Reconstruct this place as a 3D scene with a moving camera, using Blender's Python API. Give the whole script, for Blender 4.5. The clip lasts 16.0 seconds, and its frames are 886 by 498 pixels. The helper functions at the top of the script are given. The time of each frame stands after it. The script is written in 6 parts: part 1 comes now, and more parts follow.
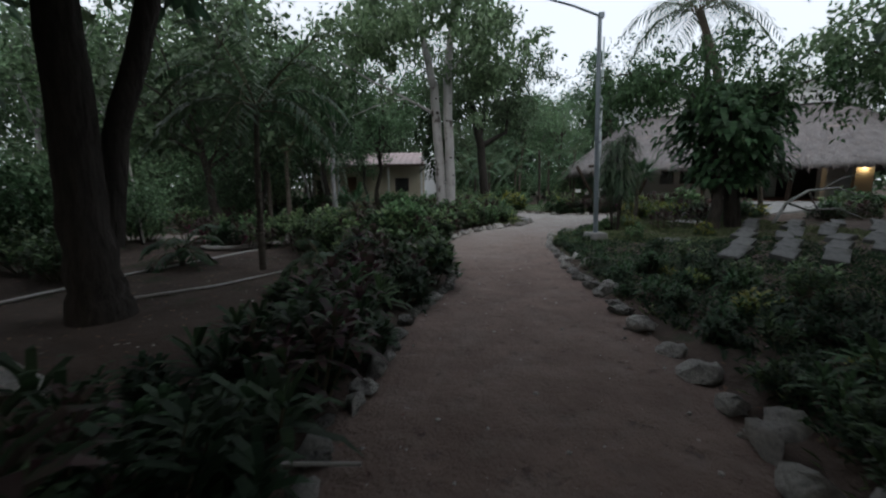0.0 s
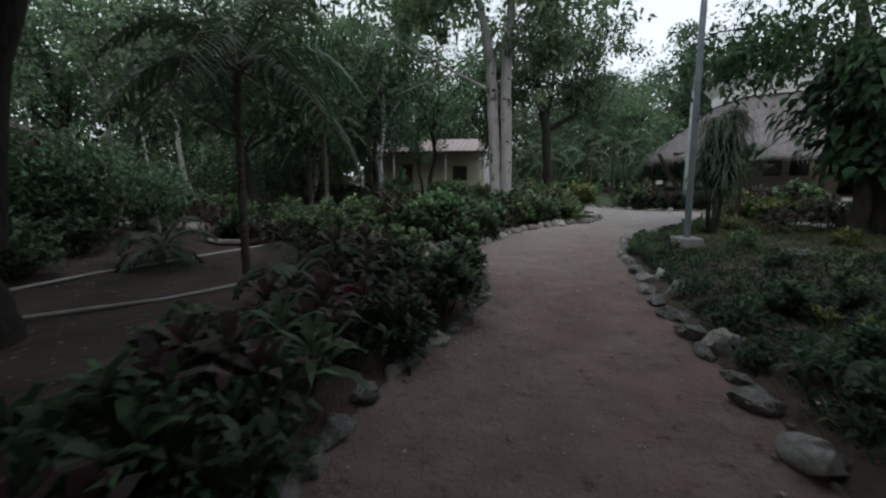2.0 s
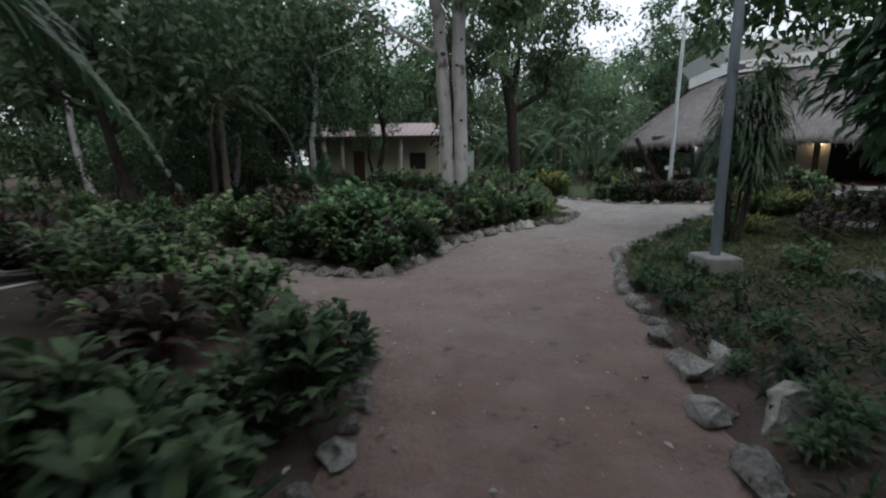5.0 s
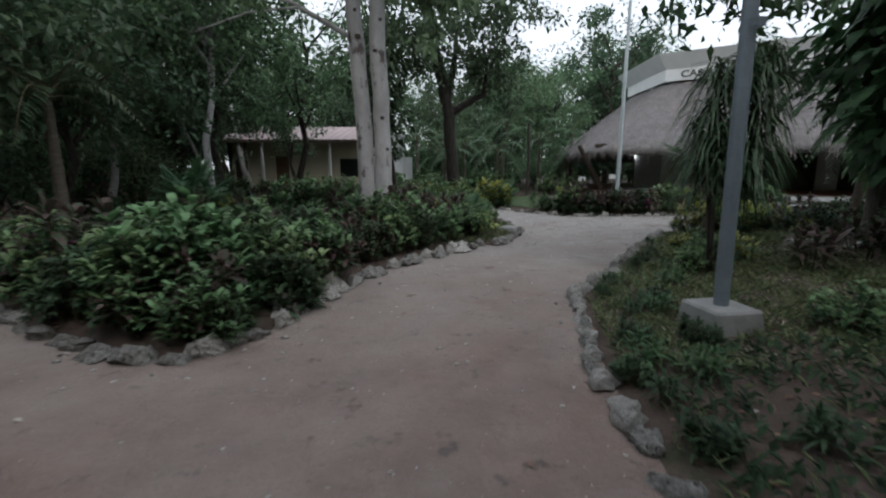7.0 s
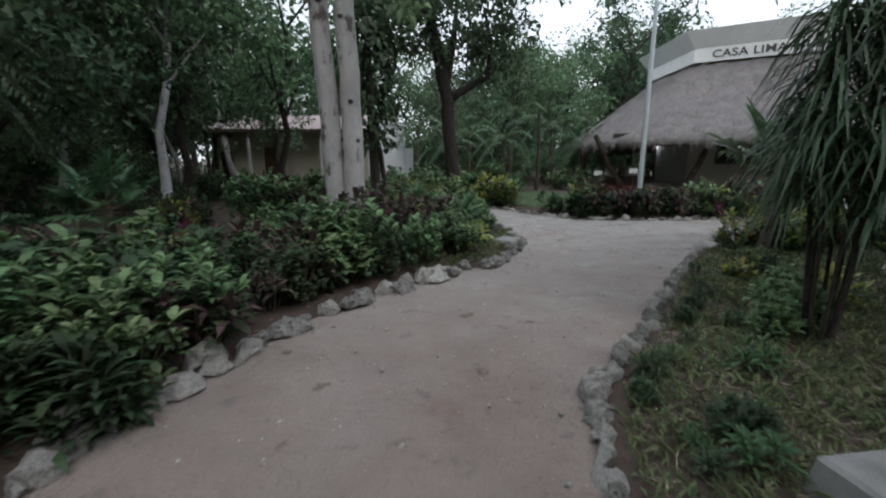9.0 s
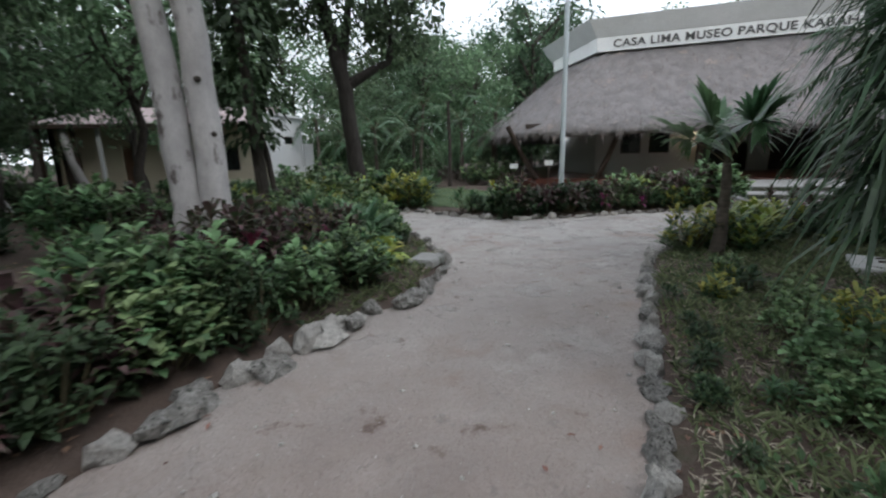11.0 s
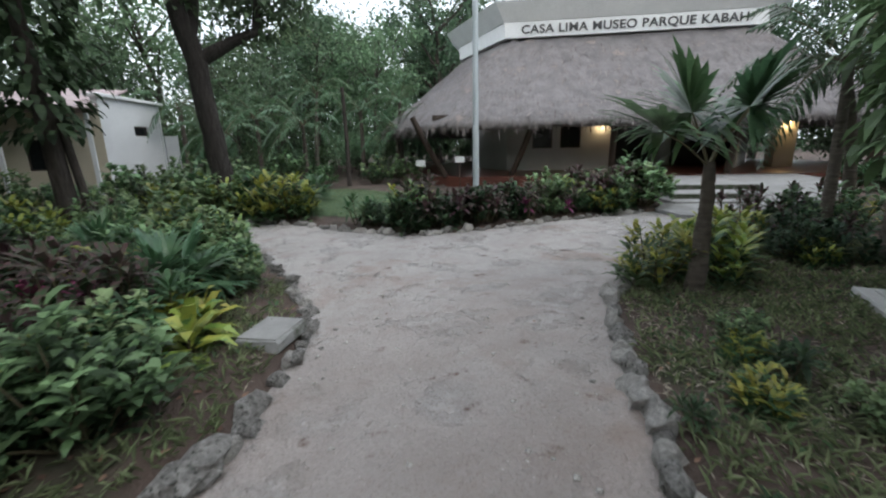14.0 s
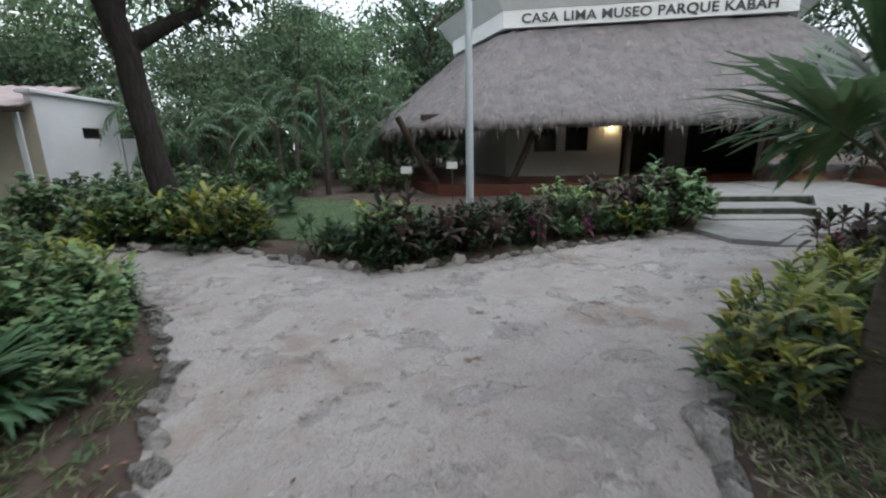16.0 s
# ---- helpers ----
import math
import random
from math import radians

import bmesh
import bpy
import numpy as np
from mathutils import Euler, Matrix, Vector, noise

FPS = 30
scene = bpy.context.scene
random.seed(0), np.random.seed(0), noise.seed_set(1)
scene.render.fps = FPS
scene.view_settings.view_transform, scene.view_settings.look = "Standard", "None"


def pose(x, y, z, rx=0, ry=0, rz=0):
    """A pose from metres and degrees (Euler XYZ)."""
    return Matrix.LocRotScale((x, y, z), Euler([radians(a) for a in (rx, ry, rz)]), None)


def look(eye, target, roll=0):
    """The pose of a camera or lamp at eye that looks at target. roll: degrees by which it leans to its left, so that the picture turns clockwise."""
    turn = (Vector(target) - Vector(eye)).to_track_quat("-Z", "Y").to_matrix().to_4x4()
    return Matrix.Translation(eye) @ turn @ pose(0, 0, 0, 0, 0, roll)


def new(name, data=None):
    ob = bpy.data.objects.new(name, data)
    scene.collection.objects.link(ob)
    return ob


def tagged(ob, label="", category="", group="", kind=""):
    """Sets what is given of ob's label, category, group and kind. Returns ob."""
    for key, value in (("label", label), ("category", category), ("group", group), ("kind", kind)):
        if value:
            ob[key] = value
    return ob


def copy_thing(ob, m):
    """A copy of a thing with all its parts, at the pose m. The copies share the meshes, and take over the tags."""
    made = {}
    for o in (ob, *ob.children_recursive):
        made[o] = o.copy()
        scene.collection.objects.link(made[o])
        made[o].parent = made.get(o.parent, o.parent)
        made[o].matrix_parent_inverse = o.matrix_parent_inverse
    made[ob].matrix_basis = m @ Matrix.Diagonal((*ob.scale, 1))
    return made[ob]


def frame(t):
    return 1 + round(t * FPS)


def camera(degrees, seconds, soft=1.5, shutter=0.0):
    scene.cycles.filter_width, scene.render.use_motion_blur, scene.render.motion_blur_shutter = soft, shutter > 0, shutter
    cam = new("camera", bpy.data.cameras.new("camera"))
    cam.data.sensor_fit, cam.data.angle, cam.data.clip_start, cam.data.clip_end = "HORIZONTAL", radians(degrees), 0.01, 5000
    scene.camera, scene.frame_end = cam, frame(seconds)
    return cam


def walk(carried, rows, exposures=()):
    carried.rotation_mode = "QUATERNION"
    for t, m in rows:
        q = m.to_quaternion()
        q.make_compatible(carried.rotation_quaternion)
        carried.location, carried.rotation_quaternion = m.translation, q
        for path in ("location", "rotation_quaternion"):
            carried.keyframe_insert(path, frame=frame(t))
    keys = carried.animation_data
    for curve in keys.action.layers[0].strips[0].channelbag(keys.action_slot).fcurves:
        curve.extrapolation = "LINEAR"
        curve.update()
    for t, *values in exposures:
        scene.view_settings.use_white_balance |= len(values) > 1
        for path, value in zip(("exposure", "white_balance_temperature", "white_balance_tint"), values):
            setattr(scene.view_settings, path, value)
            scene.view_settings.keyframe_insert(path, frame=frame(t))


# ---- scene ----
cam = camera(92.1, 16.0, 2.15, 0.5)
PATH = [
    (0, (0.804, 1.986, 1.577), (0.801, 3.964, 1.282), -0.8),
    (0.5, (0.957, 2.497, 1.563), (0.917, 4.473, 1.257), -0.7),
    (1, (1.092, 3.033, 1.559), (0.96, 5.002, 1.237), -0.3),
    (1.5, (1.234, 3.599, 1.54), (0.98, 5.555, 1.209), -0.4),
    (2, (1.305, 4.115, 1.534), (1.002, 6.062, 1.192), -0.1),
    (2.5, (1.391, 4.654, 1.537), (1.088, 6.6, 1.186), -0.2),
    (3, (1.479, 5.196, 1.539), (1.173, 7.139, 1.178), -0.6),
    (5.5, (1.826, 8.085, 1.498), (1.721, 10.042, 1.101), -0.3),
    (6, (1.937, 8.656, 1.488), (1.905, 10.618, 1.101), -0.2),
    (6.5, (2.073, 9.226, 1.47), (2.106, 11.191, 1.099), -0.0),
    (7, (2.23, 9.79, 1.467), (2.306, 11.755, 1.107), 0.0),
    (7.5, (2.408, 10.362, 1.446), (2.481, 12.328, 1.09), -0.1),
    (8, (2.611, 10.879, 1.501), (2.613, 12.843, 1.125), 0.3),
    (10.5, (3.079, 13.318, 1.643), (3.324, 15.257, 1.218), -1.3),
    (11, (3.138, 13.757, 1.637), (3.549, 15.665, 1.203), -1.4),
    (11.5, (3.23, 14.14, 1.641), (3.79, 16.008, 1.196), -1.3),
    (12, (3.376, 14.532, 1.63), (4.046, 16.362, 1.179), -1.3),
    (12.5, (3.555, 14.922, 1.639), (4.29, 16.724, 1.18), -1.3),
    (13, (3.724, 15.261, 1.639), (4.496, 17.047, 1.175), -1.2),
    (13.5, (3.954, 15.663, 1.67), (4.737, 17.442, 1.2), -1.3),
    (14, (4.173, 16.035, 1.68), (4.961, 17.812, 1.209), -1.3),
    (14.5, (4.412, 16.447, 1.697), (5.206, 18.22, 1.221), -1.3),
    (15, (4.667, 16.917, 1.718), (5.462, 18.689, 1.241), -1.4),
    (15.5, (4.96, 17.41, 1.708), (5.749, 19.187, 1.241), -1.4),
    (16, (5.255, 17.922, 1.734), (6.057, 19.694, 1.27), -1.4),
]
SKY = 2.7
EXPOSURES = [(0, -1.2), (3, -1.1), (6, -0.99), (8, -0.91), (10.5, -0.62), (13, -0.36), (15, -0.36), (16, -0.46)]
walk(cam, [(t, look(eye, target, roll)) for t, eye, target, roll in PATH], EXPOSURES)

# ---------------------------------------------------------------- light
world = bpy.data.worlds.new("overcast_sky")
scene.world = world
world.use_nodes = True
wn = world.node_tree
wn.nodes.clear()
sky = wn.nodes.new("ShaderNodeTexSky")
sky.sky_type, sky.sun_disc = "NISHITA", False
sky.sun_elevation, sky.sun_rotation = radians(24), radians(215)
sky.dust_density, sky.ozone_density = 4.0, 1.0
dim = wn.nodes.new("ShaderNodeVectorMath")
dim.operation = "SCALE"
dim.inputs["Scale"].default_value = 0.10
cloud = wn.nodes.new("ShaderNodeMix")
cloud.data_type = "RGBA"
cloud.inputs[0].default_value = 0.80
cloud.inputs[7].default_value = (0.935, 1.0, 1.10, 1)
bg = wn.nodes.new("ShaderNodeBackground")
bg.inputs["Strength"].default_value = SKY
wo = wn.nodes.new("ShaderNodeOutputWorld")
wn.links.new(sky.outputs[0], dim.inputs[0])
wn.links.new(dim.outputs[0], cloud.inputs[6])
wn.links.new(cloud.outputs[2], bg.inputs["Color"])
wn.links.new(bg.outputs[0], wo.inputs["Surface"])
sun = new("sun", bpy.data.lights.new("sun", "SUN"))
sun.data.energy, sun.data.angle, sun.data.color = 1.3, radians(25), (1.0, 0.96, 0.9)
sun.matrix_world = look((0, 0, 30), (-15, 21, -5))


# ---------------------------------------------------------------- materials
def rgb(c):
    return (c[0], c[1], c[2], 1.0)


def material(name, a, b, rough=0.8, scale=6.0, grain=60.0, bump=0.3, depth=0.02, metal=0.0, spots=None, spot_scale=1.5, spot_at=0.6,
             stretch=(1, 1, 1), island=0.0, translucent=0.0, coat=0.0, spec=0.5):
    """Two colours mixed by noise at two sizes, with patches of a third, fine relief and, where asked, light passing through."""
    m = bpy.data.materials.new(name)
    m.use_nodes = True
    t = m.node_tree
    n, l = t.nodes, t.links
    p = n["Principled BSDF"]
    co = n.new("ShaderNodeTexCoord")
    mp = n.new("ShaderNodeMapping")
    mp.inputs["Scale"].default_value = stretch
    l.new(co.outputs["Object"], mp.inputs["Vector"])

    def tex(s, d=4.0, r=0.6):
        x = n.new("ShaderNodeTexNoise")
        x.inputs["Scale"].default_value, x.inputs["Detail"].default_value, x.inputs["Roughness"].default_value = s, d, r
        l.new(mp.outputs[0], x.inputs["Vector"])
        return x.outputs["Fac"]

    def mix(f, c, d):
        x = n.new("ShaderNodeMix")
        x.data_type = "RGBA"
        for k, v in ((0, f), (6, c), (7, d)):
            if hasattr(v, "links"):
                l.new(v, x.inputs[k])
            else:
                x.inputs[k].default_value = v
        return x.outputs[2]

    def ramp(f, lo, hi):
        x = n.new("ShaderNodeMapRange")
        x.inputs[1].default_value, x.inputs[2].default_value = lo, hi
        l.new(f, x.inputs[0])
        return x.outputs[0]

    def times(u, v):
        x = n.new("ShaderNodeMath")
        x.operation = "MULTIPLY"
        l.new(u, x.inputs[0])
        x.inputs[1].default_value = v
        return x.outputs[0]

    big, fine = tex(scale), tex(grain, 3.0, 0.7)
    c = mix(ramp(big, 0.35, 0.65), rgb(a), rgb(b))
    c = mix(times(ramp(fine, 0.4, 0.7), 0.35), c, rgb([v * 0.55 for v in a]))
    if spots:
        c = mix(ramp(tex(spot_scale, 6.0, 0.65), spot_at, spot_at + 0.08), c, rgb(spots))
    if island:
        g = n.new("ShaderNodeNewGeometry")
        h = n.new("ShaderNodeHueSaturation")
        v = n.new("ShaderNodeMapRange")
        v.inputs[3].default_value, v.inputs[4].default_value = 1 - island, 1 + island
        l.new(g.outputs["Random Per Island"], v.inputs[0])
        l.new(v.outputs[0], h.inputs["Value"])
        w = n.new("ShaderNodeMapRange")
        o = n.new("ShaderNodeObjectInfo")
        w.inputs[3].default_value, w.inputs[4].default_value = 0.47, 0.53
        l.new(o.outputs["Random"], w.inputs[0])
        l.new(w.outputs[0], h.inputs["Hue"])
        l.new(c, h.inputs["Color"])
        c = h.outputs[0]
    l.new(c, p.inputs["Base Color"])
    p.inputs["Roughness"].default_value, p.inputs["Metallic"].default_value = rough, metal
    p.inputs["Specular IOR Level"].default_value = spec
    p.inputs["Coat Weight"].default_value = coat
    if bump:
        b1 = n.new("ShaderNodeBump")
        b1.inputs["Strength"].default_value, b1.inputs["Distance"].default_value = bump, depth
        l.new(fine, b1.inputs["Height"])
        b2 = n.new("ShaderNodeBump")
        b2.inputs["Strength"].default_value, b2.inputs["Distance"].default_value = bump, depth * 3
        l.new(big, b2.inputs["Height"])
        l.new(b1.outputs[0], b2.inputs["Normal"])
        l.new(b2.outputs[0], p.inputs["Normal"])
    if translucent:
        tr = n.new("ShaderNodeBsdfTranslucent")
        l.new(c, tr.inputs["Color"])
        ms = n.new("ShaderNodeMixShader")
        ms.inputs[0].default_value = translucent
        l.new(p.outputs[0], ms.inputs[1])
        l.new(tr.outputs[0], ms.inputs[2])
        l.new(ms.outputs[0], n["Material Output"].inputs["Surface"])
    return m


def leaf(name, a, b, rough=0.5, island=0.45, translucent=0.3, spots=None, spot_at=0.6, spec=0.5):
    return material(name, a, b, rough, 5.0, 30.0, 0.0, spec=spec, island=island, translucent=translucent, spots=spots, spot_scale=9.0, spot_at=spot_at)


EARTH = material("leaf_littered_earth", (0.07, 0.049, 0.04), (0.115, 0.082, 0.066), 0.95, 1.3, 45, 0.9, 0.03, spots=(0.045, 0.048, 0.026), spot_scale=0.8, spot_at=0.56)
SAND = material("packed_sandy_limestone", (0.37, 0.35, 0.335), (0.45, 0.43, 0.415), 0.92, 1.1, 34, 1.0, 0.024, spots=(0.31, 0.265, 0.24), spot_scale=0.6, spot_at=0.57)
ROCK = material("weathered_limestone", (0.40, 0.385, 0.365), (0.18, 0.175, 0.165), 0.9, 7.0, 50, 0.9, 0.02, spots=(0.045, 0.05, 0.04), spot_scale=9.0, spot_at=0.55)
PALEROCK = material("pale_limestone", (0.60, 0.58, 0.55), (0.40, 0.385, 0.36), 0.9, 8.0, 60, 0.9, 0.02, spots=(0.10, 0.10, 0.085), spot_scale=6.0, spot_at=0.62)
LAWN = material("short_grass", (0.04, 0.08, 0.028), (0.07, 0.115, 0.045), 0.9, 2.0, 80, 0.8, 0.02)
PALECONCRETE = material("pale_dusty_concrete", (0.50, 0.50, 0.49), (0.42, 0.42, 0.41), 0.85, 4.0, 70, 0.4, 0.01, spots=(0.24, 0.24, 0.22), spot_scale=2.5, spot_at=0.64)
CONCRETE = material("grey_concrete", (0.29, 0.29, 0.285), (0.21, 0.21, 0.205), 0.85, 4.0, 70, 0.4, 0.01, spots=(0.16, 0.17, 0.14), spot_scale=2.5, spot_at=0.62)
DARKRISER = material("dark_greenish_riser", (0.055, 0.06, 0.04), (0.11, 0.11, 0.09), 0.95, 6.0, 50, 0.8, 0.012, spots=(0.035, 0.05, 0.022), spot_scale=5.0, spot_at=0.5)
DARKSLAB = material("dark_stone_slab", (0.17, 0.172, 0.17), (0.09, 0.092, 0.088), 0.85, 5.0, 60, 0.6, 0.012, spots=(0.04, 0.045, 0.03), spot_scale=3.0, spot_at=0.55)
SLABGREY = material("mossy_stone_slab", (0.34, 0.345, 0.34), (0.23, 0.235, 0.225), 0.85, 5.0, 60, 0.6, 0.012, spots=(0.07, 0.08, 0.055), spot_scale=3.0, spot_at=0.58)
WHITEWALL = material("white_painted_render", (0.74, 0.76, 0.77), (0.66, 0.68, 0.69), 0.8, 0.8, 40, 0.25, 0.006, spots=(0.5, 0.51, 0.5), spot_scale=0.7, spot_at=0.68)
CREAM = material("cream_painted_wall", (0.60, 0.55, 0.43), (0.53, 0.48, 0.37), 0.8, 1.0, 40, 0.25, 0.006)
FASCIA = material("weathered_white_fascia", (0.83, 0.87, 0.89), (0.76, 0.80, 0.82), 0.6, 1.2, 20, 0.1, 0.004)
DARKLETTER = material("dark_painted_lettering", (0.05, 0.055, 0.06), (0.07, 0.075, 0.08), 0.6, 4, 40, 0.0)
THATCH = material("weathered_palm_thatch", (0.28, 0.265, 0.268), (0.20, 0.19, 0.195), 0.95, 1.6, 26, 1.0, 0.06, spots=(0.34, 0.29, 0.27), spot_scale=0.8, spot_at=0.6, stretch=(1.6, 1.6, 0.5))
THATCHEDGE = material("frayed_thatch_ends", (0.19, 0.17, 0.165), (0.29, 0.26, 0.25), 0.95, 8, 60, 0.8, 0.03, island=0.4)
TIMBER = material("dark_stained_timber", (0.035, 0.024, 0.018), (0.06, 0.04, 0.028), 0.7, 8, 50, 0.4, 0.008, stretch=(4, 4, 0.6))
REDFLOOR = material("dark_red_floor_tile", (0.10, 0.035, 0.025), (0.14, 0.05, 0.035), 0.35, 2, 30, 0.1, 0.004)
# hall plaster coloured dark: the unlit room's shade is in the colour
ROOMSHADE = material("interior_plaster_shade_in_colour", (0.10, 0.095, 0.09), (0.13, 0.12, 0.11), 0.9, 2, 30, 0.1, 0.004)
STEEL = material("galvanised_lamp_steel", (0.27, 0.32, 0.36), (0.20, 0.24, 0.28), 0.5, 3, 60, 0.15, 0.003, metal=0.5, spots=(0.13, 0.12, 0.11), spot_scale=4, spot_at=0.66)
PALESTEEL = material("pale_painted_steel", (0.55, 0.62, 0.66), (0.48, 0.55, 0.58), 0.5, 3, 60, 0.1, 0.003, metal=0.2)
BARK = material("dark_rough_bark", (0.045, 0.037, 0.031), (0.085, 0.072, 0.062), 0.95, 4, 40, 1.0, 0.03, stretch=(3, 3, 0.7), spots=(0.15, 0.145, 0.13), spot_scale=1.5, spot_at=0.66)
DARKBARK = material("blackish_bark", (0.026, 0.022, 0.019), (0.052, 0.045, 0.04), 0.95, 4, 40, 1.0, 0.03, stretch=(3, 3, 0.7), spots=(0.085, 0.08, 0.072), spot_scale=1.5, spot_at=0.66)
PALEBARK = material("smooth_pale_grey_bark", (0.47, 0.46, 0.46), (0.34, 0.33, 0.33), 0.85, 2.2, 22, 0.6, 0.014, spots=(0.10, 0.085, 0.08), spot_scale=1.5, spot_at=0.565, stretch=(1.8, 1.8, 0.9))
PALMBARK = material("ringed_palm_bark", (0.17, 0.145, 0.12), (0.10, 0.085, 0.07), 0.95, 3, 40, 0.9, 0.02, stretch=(1, 1, 6))
STEM = material("green_brown_plant_stem", (0.09, 0.075, 0.045), (0.12, 0.11, 0.06), 0.85, 6, 40, 0.4, 0.005)
GREEN = leaf("broad_green_leaf", (0.047, 0.098, 0.042), (0.088, 0.158, 0.07), 0.58, spec=0.35)
LIME = leaf("fresh_light_green_leaf", (0.14, 0.235, 0.105), (0.2, 0.3, 0.145), 0.58, spec=0.4)
DEEP = leaf("deep_green_leaf", (0.03, 0.06, 0.03), (0.052, 0.092, 0.044), 0.58, spec=0.3)
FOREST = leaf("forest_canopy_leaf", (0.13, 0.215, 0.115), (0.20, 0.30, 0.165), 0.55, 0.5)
# the forest leaf again, with the canopy's shade put into its colour
FORESTDARK = leaf("canopy_leaf_shade_in_colour", (0.052, 0.1, 0.055), (0.095, 0.16, 0.082), 0.55, 0.5)
PURPLE = leaf("purple_cordyline_leaf", (0.08, 0.033, 0.046), (0.085, 0.066, 0.052), 0.55, 0.5, spots=(0.04, 0.07, 0.03), spot_at=0.5, spec=0.35)
PINK = leaf("magenta_young_leaf", (0.28, 0.05, 0.13), (0.20, 0.05, 0.10), 0.45, 0.4)
YELLOW = leaf("yellow_variegated_leaf", (0.34, 0.34, 0.06), (0.20, 0.28, 0.06), 0.45, 0.4, spots=(0.06, 0.13, 0.04), spot_at=0.55)
FAN = leaf("fan_palm_leaf", (0.07, 0.155, 0.075), (0.11, 0.21, 0.10), 0.4, 0.25)
FEATHER = leaf("feather_palm_leaflet", (0.045, 0.09, 0.045), (0.07, 0.13, 0.06), 0.45, 0.35)
GRASS = leaf("grass_blade", (0.14, 0.18, 0.085), (0.23, 0.26, 0.14), 0.6, 0.5)
DRYLEAF = leaf("fallen_dry_leaf", (0.16, 0.09, 0.06), (0.22, 0.15, 0.10), 0.8, 0.6, 0.1)
PALELEAF = leaf("pale_fallen_leaf", (0.45, 0.42, 0.38), (0.34, 0.31, 0.28), 0.8, 0.4, 0.1)
STRAW = leaf("dry_straw_blade", (0.33, 0.29, 0.22), (0.42, 0.38, 0.31), 0.8, 0.4, 0.1)
PVC = material("dirty_white_pipe", (0.60, 0.58, 0.55), (0.48, 0.46, 0.43), 0.6, 4, 50, 0.1, 0.003)
ROOFSHEET = material("weathered_roof_edge", (0.42, 0.34, 0.34), (0.32, 0.26, 0.26), 0.85, 2, 40, 0.4, 0.01)
DARKGLASS = material("dark_window_glass", (0.012, 0.014, 0.016), (0.02, 0.022, 0.024), 0.12, 2, 20, 0.0)
DOORWOOD = material("brown_door_wood", (0.12, 0.06, 0.035), (0.16, 0.085, 0.05), 0.6, 5, 40, 0.3, 0.006, stretch=(3, 3, 0.6))
PINKWALL = material("faded_red_painted_wall", (0.17, 0.05, 0.065), (0.13, 0.04, 0.055), 0.85, 1.2, 30, 0.3, 0.008)


def glow(name, colour, strength):
    m = bpy.data.materials.new(name)
    m.use_nodes = True
    p = m.node_tree.nodes["Principled BSDF"]
    p.inputs["Base Color"].default_value = rgb(colour)
    p.inputs["Emission Color"].default_value = rgb(colour)
    p.inputs["Emission Strength"].default_value = strength
    return m


WARMLAMP = glow("lit_warm_lamp", (1.0, 0.72, 0.36), 14.0)
COOLLAMP = glow("lit_cool_lamp", (0.9, 0.95, 1.0), 10.0)


